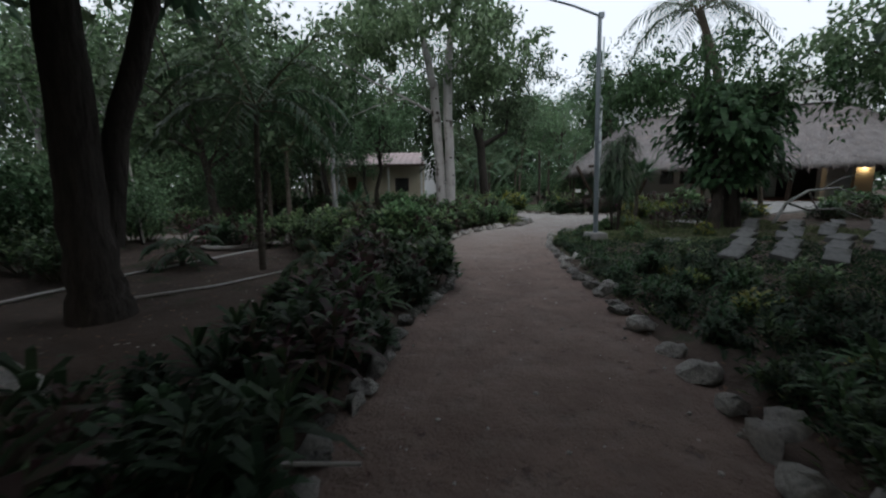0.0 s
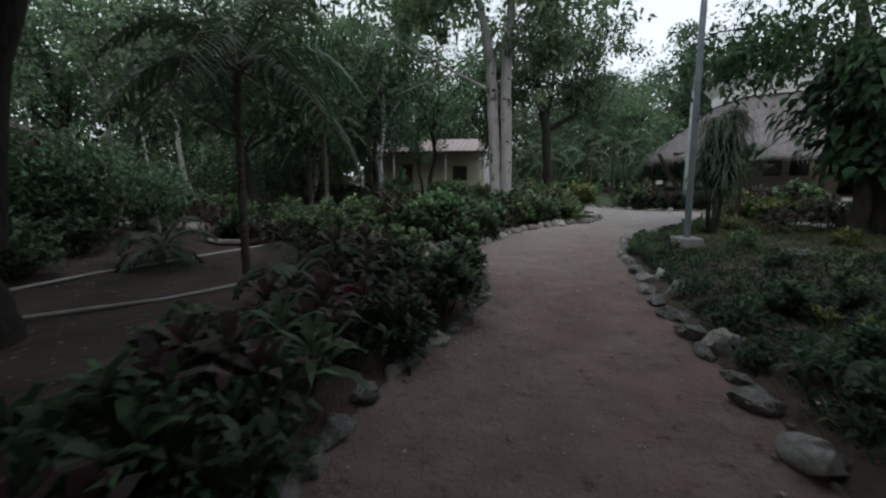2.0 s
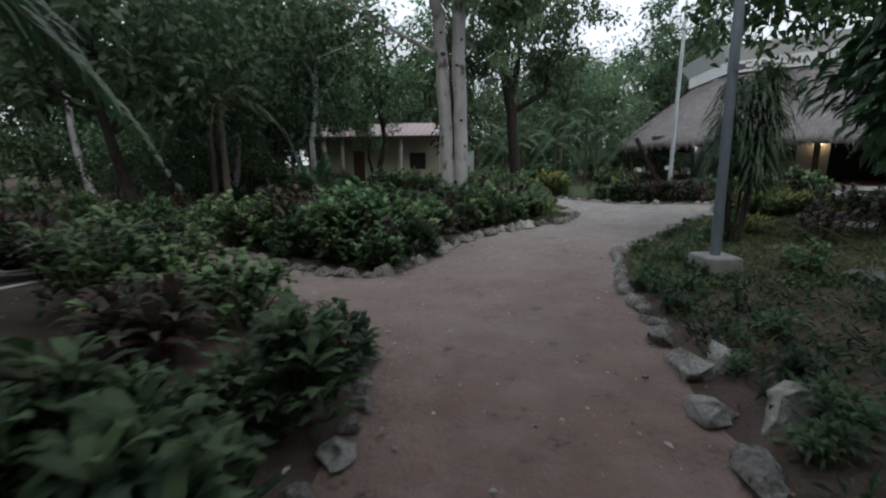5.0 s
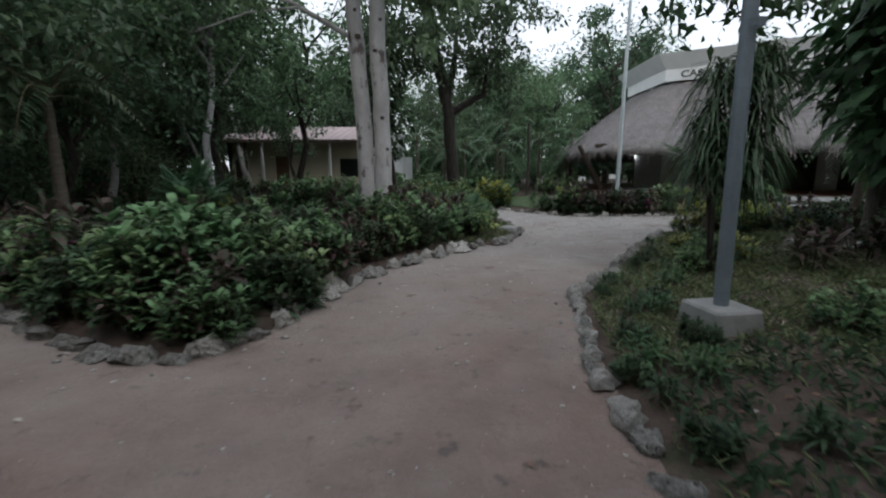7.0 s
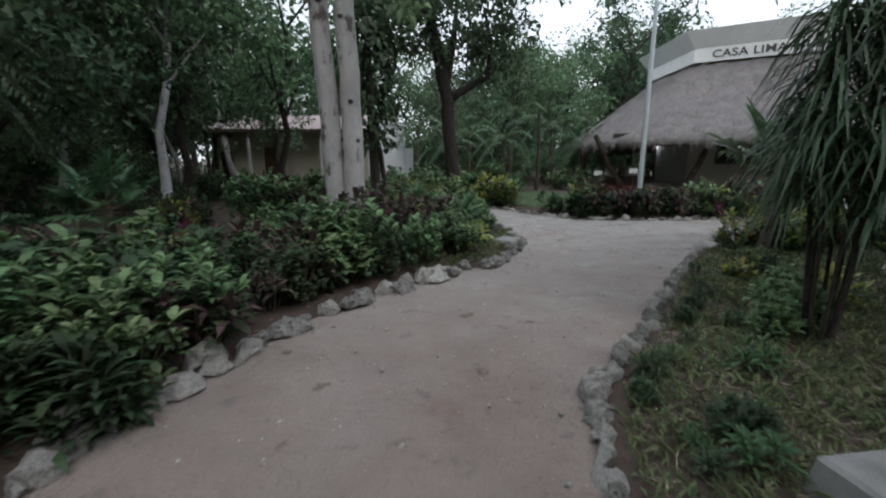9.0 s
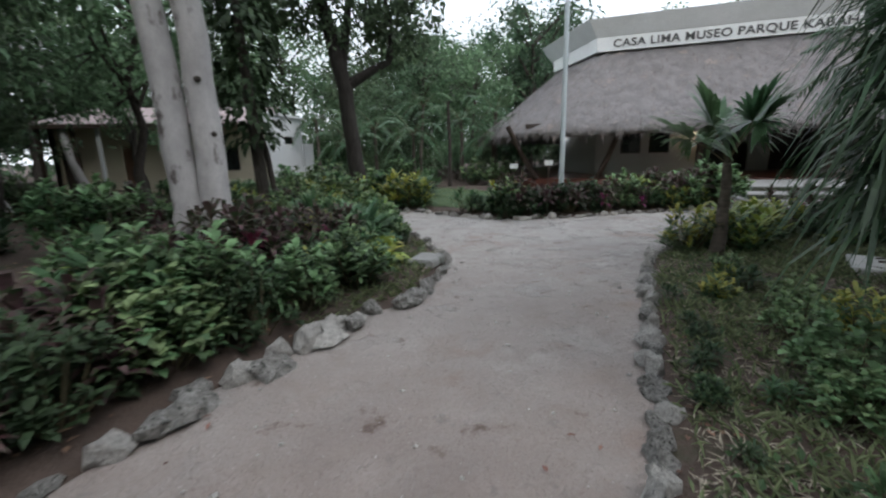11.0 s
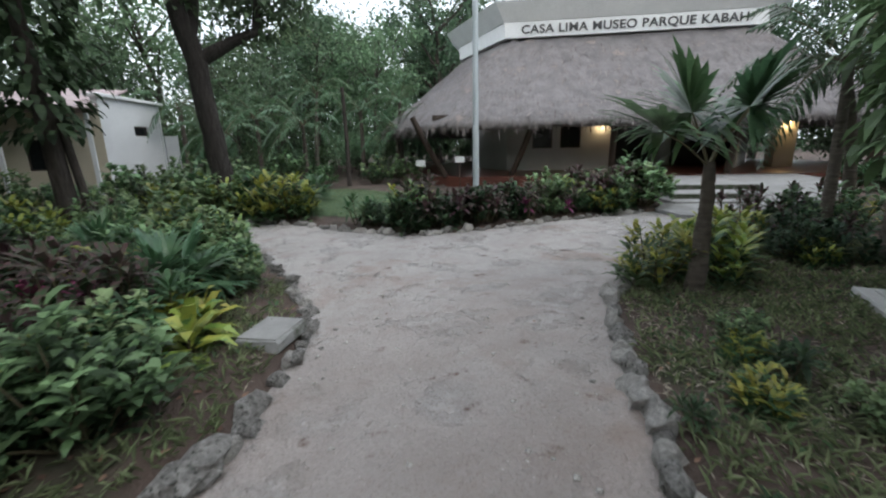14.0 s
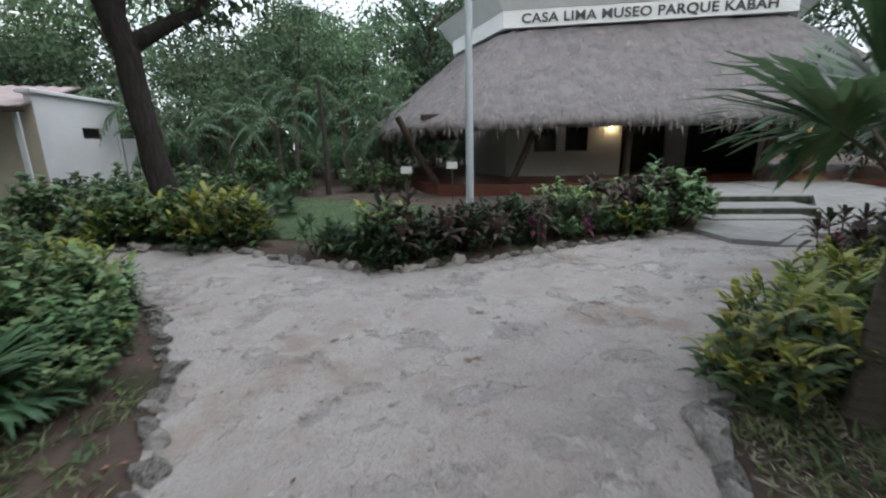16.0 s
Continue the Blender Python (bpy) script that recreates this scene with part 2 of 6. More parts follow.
def worn_path():
    """Brown trodden soil under the trees that gives way, patchily, to pale sandy limestone in the open."""
    m = SAND.copy()
    m.name = "path_soil_to_sand"
    t = m.node_tree
    n, l = t.nodes, t.links
    p = n["Principled BSDF"]
    pale = p.inputs["Base Color"].links[0].from_socket
    co = n["Texture Coordinate"]

    def noisy(scale, detail=5.0):
        x = n.new("ShaderNodeTexNoise")
        x.inputs["Scale"].default_value, x.inputs["Detail"].default_value, x.inputs["Roughness"].default_value = scale, detail, 0.65
        l.new(co.outputs["Object"], x.inputs["Vector"])
        return x.outputs["Fac"]

    def mixed_by(f, u, v):
        x = n.new("ShaderNodeMix")
        x.data_type = "RGBA"
        l.new(f, x.inputs[0])
        for k, c in ((6, u), (7, v)):
            if hasattr(c, "links"):
                l.new(c, x.inputs[k])
            else:
                x.inputs[k].default_value = c
        return x.outputs[2]

    def stepped(f, lo, hi):
        x = n.new("ShaderNodeMapRange")
        x.inputs[1].default_value, x.inputs[2].default_value = lo, hi
        l.new(f, x.inputs[0])
        return x.outputs[0]

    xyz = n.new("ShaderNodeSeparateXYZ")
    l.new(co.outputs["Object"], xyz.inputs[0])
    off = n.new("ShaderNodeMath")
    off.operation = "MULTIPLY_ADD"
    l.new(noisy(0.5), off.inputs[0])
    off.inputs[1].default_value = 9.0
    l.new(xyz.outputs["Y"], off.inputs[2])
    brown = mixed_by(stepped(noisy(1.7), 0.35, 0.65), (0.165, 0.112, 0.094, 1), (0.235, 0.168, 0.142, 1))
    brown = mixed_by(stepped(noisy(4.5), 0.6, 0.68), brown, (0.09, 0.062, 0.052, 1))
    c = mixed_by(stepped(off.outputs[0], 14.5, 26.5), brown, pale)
    c = mixed_by(stepped(noisy(3.3, 8.0), 0.61, 0.69), c, (0.14, 0.1, 0.085, 1))
    c = mixed_by(stepped(noisy(26.0, 3.0), 0.69, 0.73), c, (0.55, 0.52, 0.49, 1))
    # pale bedrock rubbed bare in the open part
    bare = n.new("ShaderNodeMath")
    bare.operation = "MULTIPLY"
    l.new(stepped(noisy(1.1, 9.0), 0.54, 0.62), bare.inputs[0])
    l.new(stepped(off.outputs[0], 19.0, 26.0), bare.inputs[1])
    half = n.new("ShaderNodeMath")
    half.operation = "MULTIPLY"
    half.inputs[1].default_value = 0.45
    l.new(bare.outputs[0], half.inputs[0])
    c = mixed_by(half.outputs[0], c, (0.47, 0.455, 0.44, 1))
    dull = n.new("ShaderNodeMath")
    dull.operation = "MULTIPLY"
    dull.inputs[1].default_value = 0.55
    l.new(stepped(noisy(2.3, 8.0), 0.50, 0.68), dull.inputs[0])
    c = mixed_by(dull.outputs[0], c, (0.27, 0.225, 0.2, 1))
    grit = n.new("ShaderNodeMath")
    grit.operation = "MULTIPLY"
    grit.inputs[1].default_value = 0.5
    l.new(stepped(noisy(60.0, 2.0), 0.58, 0.66), grit.inputs[0])
    c = mixed_by(grit.outputs[0], c, (0.19, 0.155, 0.135, 1))
    # thin broken ledges where the bedrock lies bare
    warp = n.new("ShaderNodeVectorMath")
    warp.operation = "MULTIPLY_ADD"
    wob = n.new("ShaderNodeTexNoise")
    wob.inputs["Scale"].default_value, wob.inputs["Detail"].default_value = 1.6, 6.0
    l.new(co.outputs["Object"], wob.inputs["Vector"])
    l.new(wob.outputs["Color"], warp.inputs[0])
    warp.inputs[1].default_value = (1.3, 1.3, 0.0)
    l.new(co.outputs["Object"], warp.inputs[2])
    cell = n.new("ShaderNodeTexVoronoi")
    cell.feature = "DISTANCE_TO_EDGE"
    cell.inputs["Scale"].default_value = 0.9
    l.new(warp.outputs[0], cell.inputs["Vector"])
    gap = n.new("ShaderNodeMapRange")
    gap.inputs[1].default_value, gap.inputs[2].default_value, gap.inputs[3].default_value, gap.inputs[4].default_value = 0.008, 0.03, 1.0, 0.0
    l.new(cell.outputs["Distance"], gap.inputs[0])
    crack = n.new("ShaderNodeMath")
    crack.operation = "MULTIPLY"
    l.new(gap.outputs[0], crack.inputs[0])
    l.new(stepped(noisy(2.2, 5.0), 0.52, 0.62), crack.inputs[1])
    open_part = n.new("ShaderNodeMath")
    open_part.operation = "MULTIPLY"
    l.new(crack.outputs[0], open_part.inputs[0])
    l.new(stepped(off.outputs[0], 20.0, 27.0), open_part.inputs[1])
    soft = n.new("ShaderNodeMath")
    soft.operation = "MULTIPLY"
    soft.inputs[1].default_value = 0.55
    l.new(open_part.outputs[0], soft.inputs[0])
    c = mixed_by(soft.outputs[0], c, (0.2, 0.18, 0.165, 1))
    l.new(c, p.inputs["Base Color"])
    rel = n.new("ShaderNodeBump")
    rel.inputs["Strength"].default_value, rel.inputs["Distance"].default_value = 0.9, 0.045
    l.new(bare.outputs[0], rel.inputs["Height"])
    rut = n.new("ShaderNodeBump")
    rut.inputs["Strength"].default_value, rut.inputs["Distance"].default_value = 0.7, 0.05
    l.new(noisy(5.5, 6.0), rut.inputs["Height"])
    l.new(p.inputs["Normal"].links[0].from_socket, rel.inputs["Normal"])
    l.new(rel.outputs[0], rut.inputs["Normal"])
    ledge = n.new("ShaderNodeBump")
    ledge.invert = True
    ledge.inputs["Strength"].default_value, ledge.inputs["Distance"].default_value = 0.8, 0.03
    l.new(open_part.outputs[0], ledge.inputs["Height"])
    l.new(rut.outputs[0], ledge.inputs["Normal"])
    l.new(ledge.outputs[0], p.inputs["Normal"])
    return m


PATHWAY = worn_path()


# ---------------------------------------------------------------- building helpers
def part(name, bm, mat, parent=None, label="", smooth=False):
    me = bpy.data.meshes.new(name)
    bm.to_mesh(me)
    bm.free()
    me.materials.append(mat)
    if smooth:
        me.polygons.foreach_set("use_smooth", [True] * len(me.polygons))
    ob = new(name, me)
    ob.parent = parent
    return tagged(ob, label)


def part_arrays(name, verts, faces, mat, parent=None, label="", smooth=False):
    """A mesh object from arrays of corners and of triangles or quads."""
    me = bpy.data.meshes.new(name)
    v, f = np.asarray(verts, np.float32), np.asarray(faces, np.int32)
    k = f.shape[1]
    me.vertices.add(len(v))
    me.vertices.foreach_set("co", v.ravel())
    me.loops.add(f.size)
    me.loops.foreach_set("vertex_index", f.ravel())
    me.polygons.add(len(f))
    me.polygons.foreach_set("loop_start", np.arange(0, f.size, k, dtype=np.int32))
    me.polygons.foreach_set("use_smooth", np.full(len(f), smooth, bool))
    me.update(calc_edges=True)
    me.materials.append(mat)
    ob = new(name, me)
    ob.parent = parent
    return tagged(ob, label)


def thing(name, x, y, z, label, category, group="", kind="", rz=0.0):
    ob = new(name)
    ob.matrix_basis = pose(x, y, z, 0, 0, rz)
    ob.empty_display_size = 0.2
    return tagged(ob, label, category, group, kind)


def box(bm, lo, hi, m=None, bevel=0.0):
    lo, hi = Vector(lo), Vector(hi)
    made = bmesh.ops.create_cube(bm, size=1.0)["verts"]
    for v in made:
        v.co = Vector((lo[k] + (v.co[k] + 0.5) * (hi[k] - lo[k]) for k in range(3)))
    if bevel:
        edges = list({e for v in made for e in v.link_edges})
        made = bmesh.ops.bevel(bm, geom=edges, offset=bevel, segments=1, affect="EDGES")["verts"]
    if m:
        for v in made:
            v.co = m @ v.co
    return bm


def boxed(lo, hi, m=None, bevel=0.0):
    return box(bmesh.new(), lo, hi, m, bevel)


def tube_arrays(points, radii, sides=8, wobble=0.0, seed=0):
    """A tapering tube along points, as corners and quads."""
    pts, rr = np.asarray(points, float), np.asarray(radii, float)
    rng = np.random.default_rng(seed)
    d = np.gradient(pts, axis=0)
    d /= np.linalg.norm(d, axis=1, keepdims=True) + 1e-9
    up = np.where(np.abs(d[:, 2:3]) > 0.9, [[1.0, 0, 0]], [[0, 0, 1.0]])
    s = np.cross(d, up)
    s /= np.linalg.norm(s, axis=1, keepdims=True)
    for k in range(1, len(s)):
        if s[k] @ s[k - 1] < 0:
            s[k] *= -1
    w = np.cross(d, s)
    a = np.arange(sides) * 2 * math.pi / sides
    r = rr[:, None] * (1 + wobble * rng.normal(size=(len(pts), sides)))
    v = pts[:, None] + r[..., None] * (np.cos(a)[None, :, None] * s[:, None] + np.sin(a)[None, :, None] * w[:, None])
    i, j = np.meshgrid(np.arange(len(pts) - 1), np.arange(sides), indexing="ij")
    f = np.stack([i * sides + j, i * sides + (j + 1) % sides, (i + 1) * sides + (j + 1) % sides, (i + 1) * sides + j], -1).reshape(-1, 4)
    return v.reshape(-1, 3), f


def join(pieces):
    v, f, k = [], [], 0
    for a, b in pieces:
        v.append(a)
        f.append(b + k)
        k += len(a)
    return np.concatenate(v), np.concatenate(f)


def unit(a):
    return a / (np.linalg.norm(a, axis=-1, keepdims=True) + 1e-9)


def leaf_arrays(p, d, length, width, fold=0.25, droop=0.25, blade=False, roll=0.0):
    """Folded leaves at p along d: two triangles each, or four for a long bending blade."""
    d = unit(np.asarray(d, float))
    n = len(p)
    length, width = np.broadcast_to(length, n)[:, None], np.broadcast_to(width, n)[:, None]
    s = unit(np.cross(d, [[0.03, 0.02, 1.0]]))
    up = np.cross(s, d)
    if roll:
        a = np.random.default_rng(n).uniform(-roll, roll, n)[:, None]
        s, up = np.cos(a) * s + np.sin(a) * up, np.cos(a) * up - np.sin(a) * s
    down = np.array([[0, 0, -1.0]])
    if not blade:
        mid = p + d * length * 0.45 + down * droop * length * 0.2
        v = np.stack([p, mid + s * width / 2 + up * width * fold, p + d * length + down * droop * length, mid - s * width / 2 + up * width * fold], 1)
        base = np.arange(n)[:, None] * 4
        f = np.concatenate([base + [[0, 1, 2]], base + [[0, 2, 3]]])
        return v.reshape(-1, 3), f
    m1 = p + d * length * 0.3 + down * droop * length * 0.08
    m2 = p + d * length * 0.68 + down * droop * length * 0.42
    tip = p + d * length * 0.96 + down * droop * length
    v = np.stack([p, m1 + s * width / 2 + up * width * fold, m1 - s * width / 2 + up * width * fold,
                  m2 + s * width * 0.42 + up * width * fold, m2 - s * width * 0.42 + up * width * fold, tip], 1)
    base = np.arange(n)[:, None] * 6
    f = np.concatenate([base + [[0, 1, 2]], base + [[1, 3, 4]], base + [[1, 4, 2]], base + [[3, 5, 4]]])
    return v.reshape(-1, 3), f


def inside(pts, poly):
    """How far each point lies inside a polygon (negative: outside)."""
    pts, poly = np.asarray(pts, float), np.asarray(poly, float)
    a, b = poly, np.roll(poly, -1, 0)
    best, odd = np.full(len(pts), 1e9), np.zeros(len(pts), bool)
    for (x0, y0), (x1, y1) in zip(a, b):
        e = np.array([x1 - x0, y1 - y0])
        w = pts - [x0, y0]
        t = np.clip((w @ e) / (e @ e + 1e-12), 0, 1)
        best = np.minimum(best, np.hypot(*(w - t[:, None] * e).T))
        cross = ((y0 > pts[:, 1]) != (y1 > pts[:, 1])) & (pts[:, 0] < (x1 - x0) * (pts[:, 1] - y0) / (y1 - y0 + 1e-12) + x0)
        odd ^= cross
    return np.where(odd, best, -best)


def ripple(x, y, s, seed=0.0):
    """Smooth uneven heights between about -1 and 1."""
    return (np.sin(x * s + 1.3 + seed) * np.cos(y * s * 0.9 + 0.7 * seed) + 0.6 * np.sin(x * s * 2.3 + y * s * 1.7 + seed) + 0.4 * np.cos(y * s * 4.1 - x * s * 3.3 + 2 * seed)) / 2


# ---------------------------------------------------------------- ground and path
BED_A = [(-0.2, -9), (-0.05, 0), (0.05, 3), (0.1, 4.6), (0.3, 5.7), (0.45, 6.9), (0.6, 7.5), (0.85, 8.3), (1.0, 9.2), (1.06, 9.9), (0.85, 10.67),
         (0.55, 11.1), (0.15, 11.4), (-0.7, 12.2), (-1.9, 13.1), (-4.2, 14.1), (-9, 15.2), (-16, 16)]
BED_B = [(-16, 17.6), (-9, 16.9), (-4.5, 15.6), (-2.2, 14.15), (-1.25, 13.5), (-0.27, 13.0), (0.32, 12.9), (0.76, 13.44), (1.23, 15.04), (1.6, 16.0),
         (2.14, 16.85), (3.26, 18.05), (3.96, 18.5), (4.6, 20.05), (4.55, 21.8), (4.25, 23.1), (3.8, 24.3), (2.6, 26.3), (0, 28.6), (-5, 31)]
BED_C = [(-5, 32.8), (0, 30.3), (2.5, 27.6), (4.07, 26.85), (5.1, 25.9), (5.9, 24.7), (7.05, 23.5), (8.4, 23.45), (10.3, 23.55), (13.05, 23.4)]
BED_D = [(13.86, 21.55), (12.88, 21.26), (10.06, 20.5), (9.07, 20.1), (8.3, 19.75), (7.5, 19.3), (6.6, 18.2), (5.5, 16.7), (4.88, 15.76), (4.3, 15.1),
         (3.83, 14.3), (3.45, 12.6), (3.35, 11.8), (3.1, 10), (2.95, 8), (2.9, 5.5), (2.62, 4), (2.5, 0), (2.4, -9)]
WAY = BED_A + BED_B + BED_C + BED_D


def height(x, y):
    """The ground's height: beds stand a little above the worn path."""
    x, y = np.atleast_1d(np.asarray(x, float)), np.atleast_1d(np.asarray(y, float))
    far = -inside(np.stack([x, y], -1), WAY)
    rise = np.clip((far + 0.12) / 0.45, 0, 1)
    return -0.05 + rise * 0.12 + np.clip(far, 0, 1) * 0.03 * ripple(x, y, 0.9, 1.0) + np.clip(far - 1, 0, 1) * 0.015 * ripple(x, y, 3.1, 2.0)


def sheet(name, x0, x1, y0, y1, step, z, mat, keep=None, label="", category=""):
    xs, ys = np.arange(x0, x1 + 1e-6, step), np.arange(y0, y1 + 1e-6, step)
    gx, gy = np.meshgrid(xs, ys)
    gz = z(gx.ravel(), gy.ravel())
    v = np.stack([gx.ravel(), gy.ravel(), gz], -1)
    i, j = np.meshgrid(np.arange(len(ys) - 1), np.arange(len(xs) - 1), indexing="ij")
    k = i * len(xs) + j
    f = np.stack([k, k + 1, k + len(xs) + 1, k + len(xs)], -1).reshape(-1, 4)
    if keep is not None:
        f = f[keep(v[f].mean(1)[:, :2])]
        used, f = np.unique(f, return_inverse=True)
        v, f = v[used], f.reshape(-1, 4)
    return tagged(part_arrays(name, v, f, mat, smooth=True), label, category, kind="structure")


# one sheet: fine squares by the path, growing to the horizon
def axis(lo, hi, step, far):
    out = [600, 300, 150, 80, 45, 25, 14, 8, 4, 2]
    return np.array([lo - k for k in out] + list(np.arange(lo, hi + 1e-6, step)) + [hi + k for k in reversed(out)])


gx, gy = np.meshgrid(axis(-18, 22, 0.2, 600), axis(-8, 34, 0.2, 600))
gv = np.stack([gx.ravel(), gy.ravel(), height(gx.ravel(), gy.ravel())], -1)
ni, nj = gx.shape
gi, gj = np.meshgrid(np.arange(ni - 1), np.arange(nj - 1), indexing="ij")
gk = gi * nj + gj
ground = part_arrays("ground", gv, np.stack([gk, gk + 1, gk + nj + 1, gk + nj], -1).reshape(-1, 4), EARTH, smooth=True)
tagged(ground, "dark brown earth littered with leaves beside the path", "ground", kind="structure")

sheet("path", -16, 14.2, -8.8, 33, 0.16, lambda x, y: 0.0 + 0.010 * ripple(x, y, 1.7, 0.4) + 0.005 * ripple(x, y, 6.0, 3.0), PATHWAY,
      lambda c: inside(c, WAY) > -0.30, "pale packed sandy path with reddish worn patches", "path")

# ---------------------------------------------------------------- museum building with thatched roof
HOUSE = Matrix.Translation((16.3, 27.3, 0)) @ Matrix.Rotation(math.atan2(-0.534, 0.845), 4, "Z")
FLOOR = 0.46


def eight(front, back, left, right, cut):
    """An eight-sided plan: long front, corners cut back at about sixty degrees."""
    k = cut * 0.55
    return [(left, front), (right, front), (right + k, front + cut), (right + k, back - cut), (right, back), (left, back), (left - k, back - cut), (left - k, front + cut)]


def grown(plan, d, lift=0.0):
    """The plan moved outwards by d."""
    out = []
    for i, p in enumerate(plan):
        a, b = Vector(plan[i - 1]), Vector(plan[(i + 1) % len(plan)])
        p = Vector(p)
        e, f = (p - a).normalized(), (b - p).normalized()
        n1, n2 = Vector((e.y, -e.x)), Vector((f.y, -f.x))
        m = (n1 + n2).normalized()
        out.append(tuple(p + m * (d / max(0.3, m.dot(n1)))))
    return out


CORE = eight(4.75, 15.0, -4.15, 5.95, 4.2)
museum = tagged(new("museum_building"), "white museum building under a thatched hip roof", "building")
museum.matrix_basis = HOUSE


def rounded(plan, r=1.0, steps=6):
    """The plan with its corners rounded, and points along the sides."""
    out = []
    n = len(plan)
    for i in range(n):
        p, a, b = Vector(plan[i]), Vector(plan[i - 1]), Vector(plan[(i + 1) % n])
        s, e = p + (a - p).normalized() * r, p + (b - p).normalized() * r
        for k in range(steps + 1):
            t = k / steps
            out.append((s * (1 - t) + p * t) * (1 - t) + (p * (1 - t) + e * t) * t)
        nxt = b + (p - b).normalized() * r
        for k in range(1, 14):
            out.append(e.lerp(nxt, k / 14))
    return out


def roof_ring(d, z, seed, rough=0.05):
    pts = rounded(grown(CORE, d), 0.4 + 0.32 * max(d, 0.3))
    rng = np.random.default_rng(seed)
    return [(p.x, p.y, z + rough * rng.normal()) for p in pts]


ROOF = [(4.62, 2.22, 0.03), (4.78, 2.30, 0.035), (4.74, 2.50, 0.03), (4.35, 2.83, 0.03), (3.75, 3.26, 0.03), (3.1, 3.74, 0.03), (2.45, 4.24, 0.03), (1.8, 4.76, 0.03),
        (1.15, 5.27, 0.03), (0.55, 5.76, 0.03), (0.05, 6.12, 0.05)]
rings = [roof_ring(d, z, 20 + k, r) for k, (d, z, r) in enumerate(ROOF)] + [roof_ring(-0.5, 6.0, 60, 0.0)]
rings = [roof_ring(0.6, 5.2, 61, 0.0), roof_ring(2.4, 3.85, 62, 0.0), roof_ring(4.3, 2.34, 63, 0.0)] + rings
per = len(rings[0])
rv = np.array(rings).reshape(-1, 3)
ri, rj = np.meshgrid(np.arange(len(rings) - 1), np.arange(per), indexing="ij")
rf = np.stack([ri * per + rj, ri * per + (rj + 1) % per, (ri + 1) * per + (rj + 1) % per, (ri + 1) * per + rj], -1).reshape(-1, 4)
part_arrays("thatched_roof", rv, rf, THATCH, museum, "grey-brown palm thatch hip roof", True)

# loose straw over the thatch and along its drip edge
rng = np.random.default_rng(5)
edge = np.array(roof_ring(4.74, 2.42, 1, 0.02))
mid = edge[:, :2].mean(0)


def on_roof(n, rng):
    k = rng.integers(0, per, n)
    lay = rng.uniform(3, len(rings) - 3, n)
    lo = lay.astype(int)
    a = np.array(rings)
    p = a[lo, k] * (1 - (lay - lo))[:, None] + a[lo + 1, k] * (lay - lo)[:, None]
    q = a[lo, (k + 1) % per] * (1 - (lay - lo))[:, None] + a[lo + 1, (k + 1) % per] * (lay - lo)[:, None]
    t = rng.uniform(0, 1, n)[:, None]
    p = p * (1 - t) + q * t
    down = unit(a[lo, k] - a[lo + 1, k] + 1e-6)
    return p, down


sp, sd = on_roof(9000, rng)
lv, lf = leaf_arrays(sp + [0, 0, 0.03], sd + rng.normal(0, 0.13, sp.shape), rng.uniform(0.25, 0.6, len(sp)), rng.uniform(0.02, 0.05, len(sp)), 0.1, 0.02)
k = rng.integers(0, per, 3600)
t = rng.uniform(0, 1, 3600)[:, None]
ep = edge[k] * (1 - t) + edge[(k + 1) % per] * t
out = unit(np.c_[ep[:, :2] - mid, np.zeros(len(ep))])
fv, ff = leaf_arrays(ep + out * rng.uniform(-0.25, 0.05, (len(ep), 1)) + [0, 0, 0.02], out * 0.25 + np.array([0, 0, -1.0]) + rng.normal(0, 0.2, ep.shape),
                     rng.uniform(0.12, 0.3, len(ep)), rng.uniform(0.02, 0.045, len(ep)), 0.1, 0.0)
sv, sf = join([(lv, lf), (fv, ff)])
tagged(part_arrays("thatch_straw", sv, sf, THATCHEDGE, museum), kind="stuff")


def band(name, d0, z0, d1, z1, thick, mat, parent, label=""):
    a, b = grown(CORE, d0), grown(CORE, d1)
    c, d = grown(CORE, d1 - thick), grown(CORE, d0 - thick)
    v = [(*p, z0) for p in a] + [(*p, z1) for p in b] + [(*p, z1) for p in c] + [(*p, z0) for p in d]
    n = len(CORE)
    f = [(k * n + i, k * n + (i + 1) % n, (k + 1) % 4 * n + (i + 1) % n, (k + 1) % 4 * n + i) for k in range(4) for i in range(n)]
    return part_arrays(name, v, f, mat, parent, label)


band("sign_band", 0.28, 6.16, 0.30, 6.78, 0.25, FASCIA, museum, "white band carrying dark lettering")
band("parapet", 0.34, 6.783, 0.95, 7.46, 0.2, FASCIA, museum, "pale flaring parapet above the thatch")
bm = bmesh.new()
bm.faces.new([bm.verts.new((*p, 7.2)) for p in grown(CORE, 0.3)])
part("flat_roof", bm, CONCRETE, museum)

curve = bpy.data.curves.new("lettering", "FONT")
curve.body, curve.size, curve.extrude, curve.space_character = "CASA LIMA MUSEO PARQUE KABAH", 0.47, 0.012, 1.06
curve.offset = 0.009
tmp = bpy.data.objects.new("lettering", curve)
scene.collection.objects.link(tmp)
bpy.context.view_layer.update()
letters = bpy.data.meshes.new_from_object(tmp.evaluated_get(bpy.context.evaluated_depsgraph_get()))
bpy.data.objects.remove(tmp)
xs = [v.co.x for v in letters.vertices]
wide, left = max(xs) - min(xs), min(xs)
for v in letters.vertices:
    v.co = Vector((-3.6 + (v.co.x - left) / wide * 9.0, 4.43 - v.co.z, 6.30 + v.co.y))
bm = bmesh.new()
bm.from_mesh(letters)
bm.verts.ensure_lookup_table()
left_over = set(bm.verts)
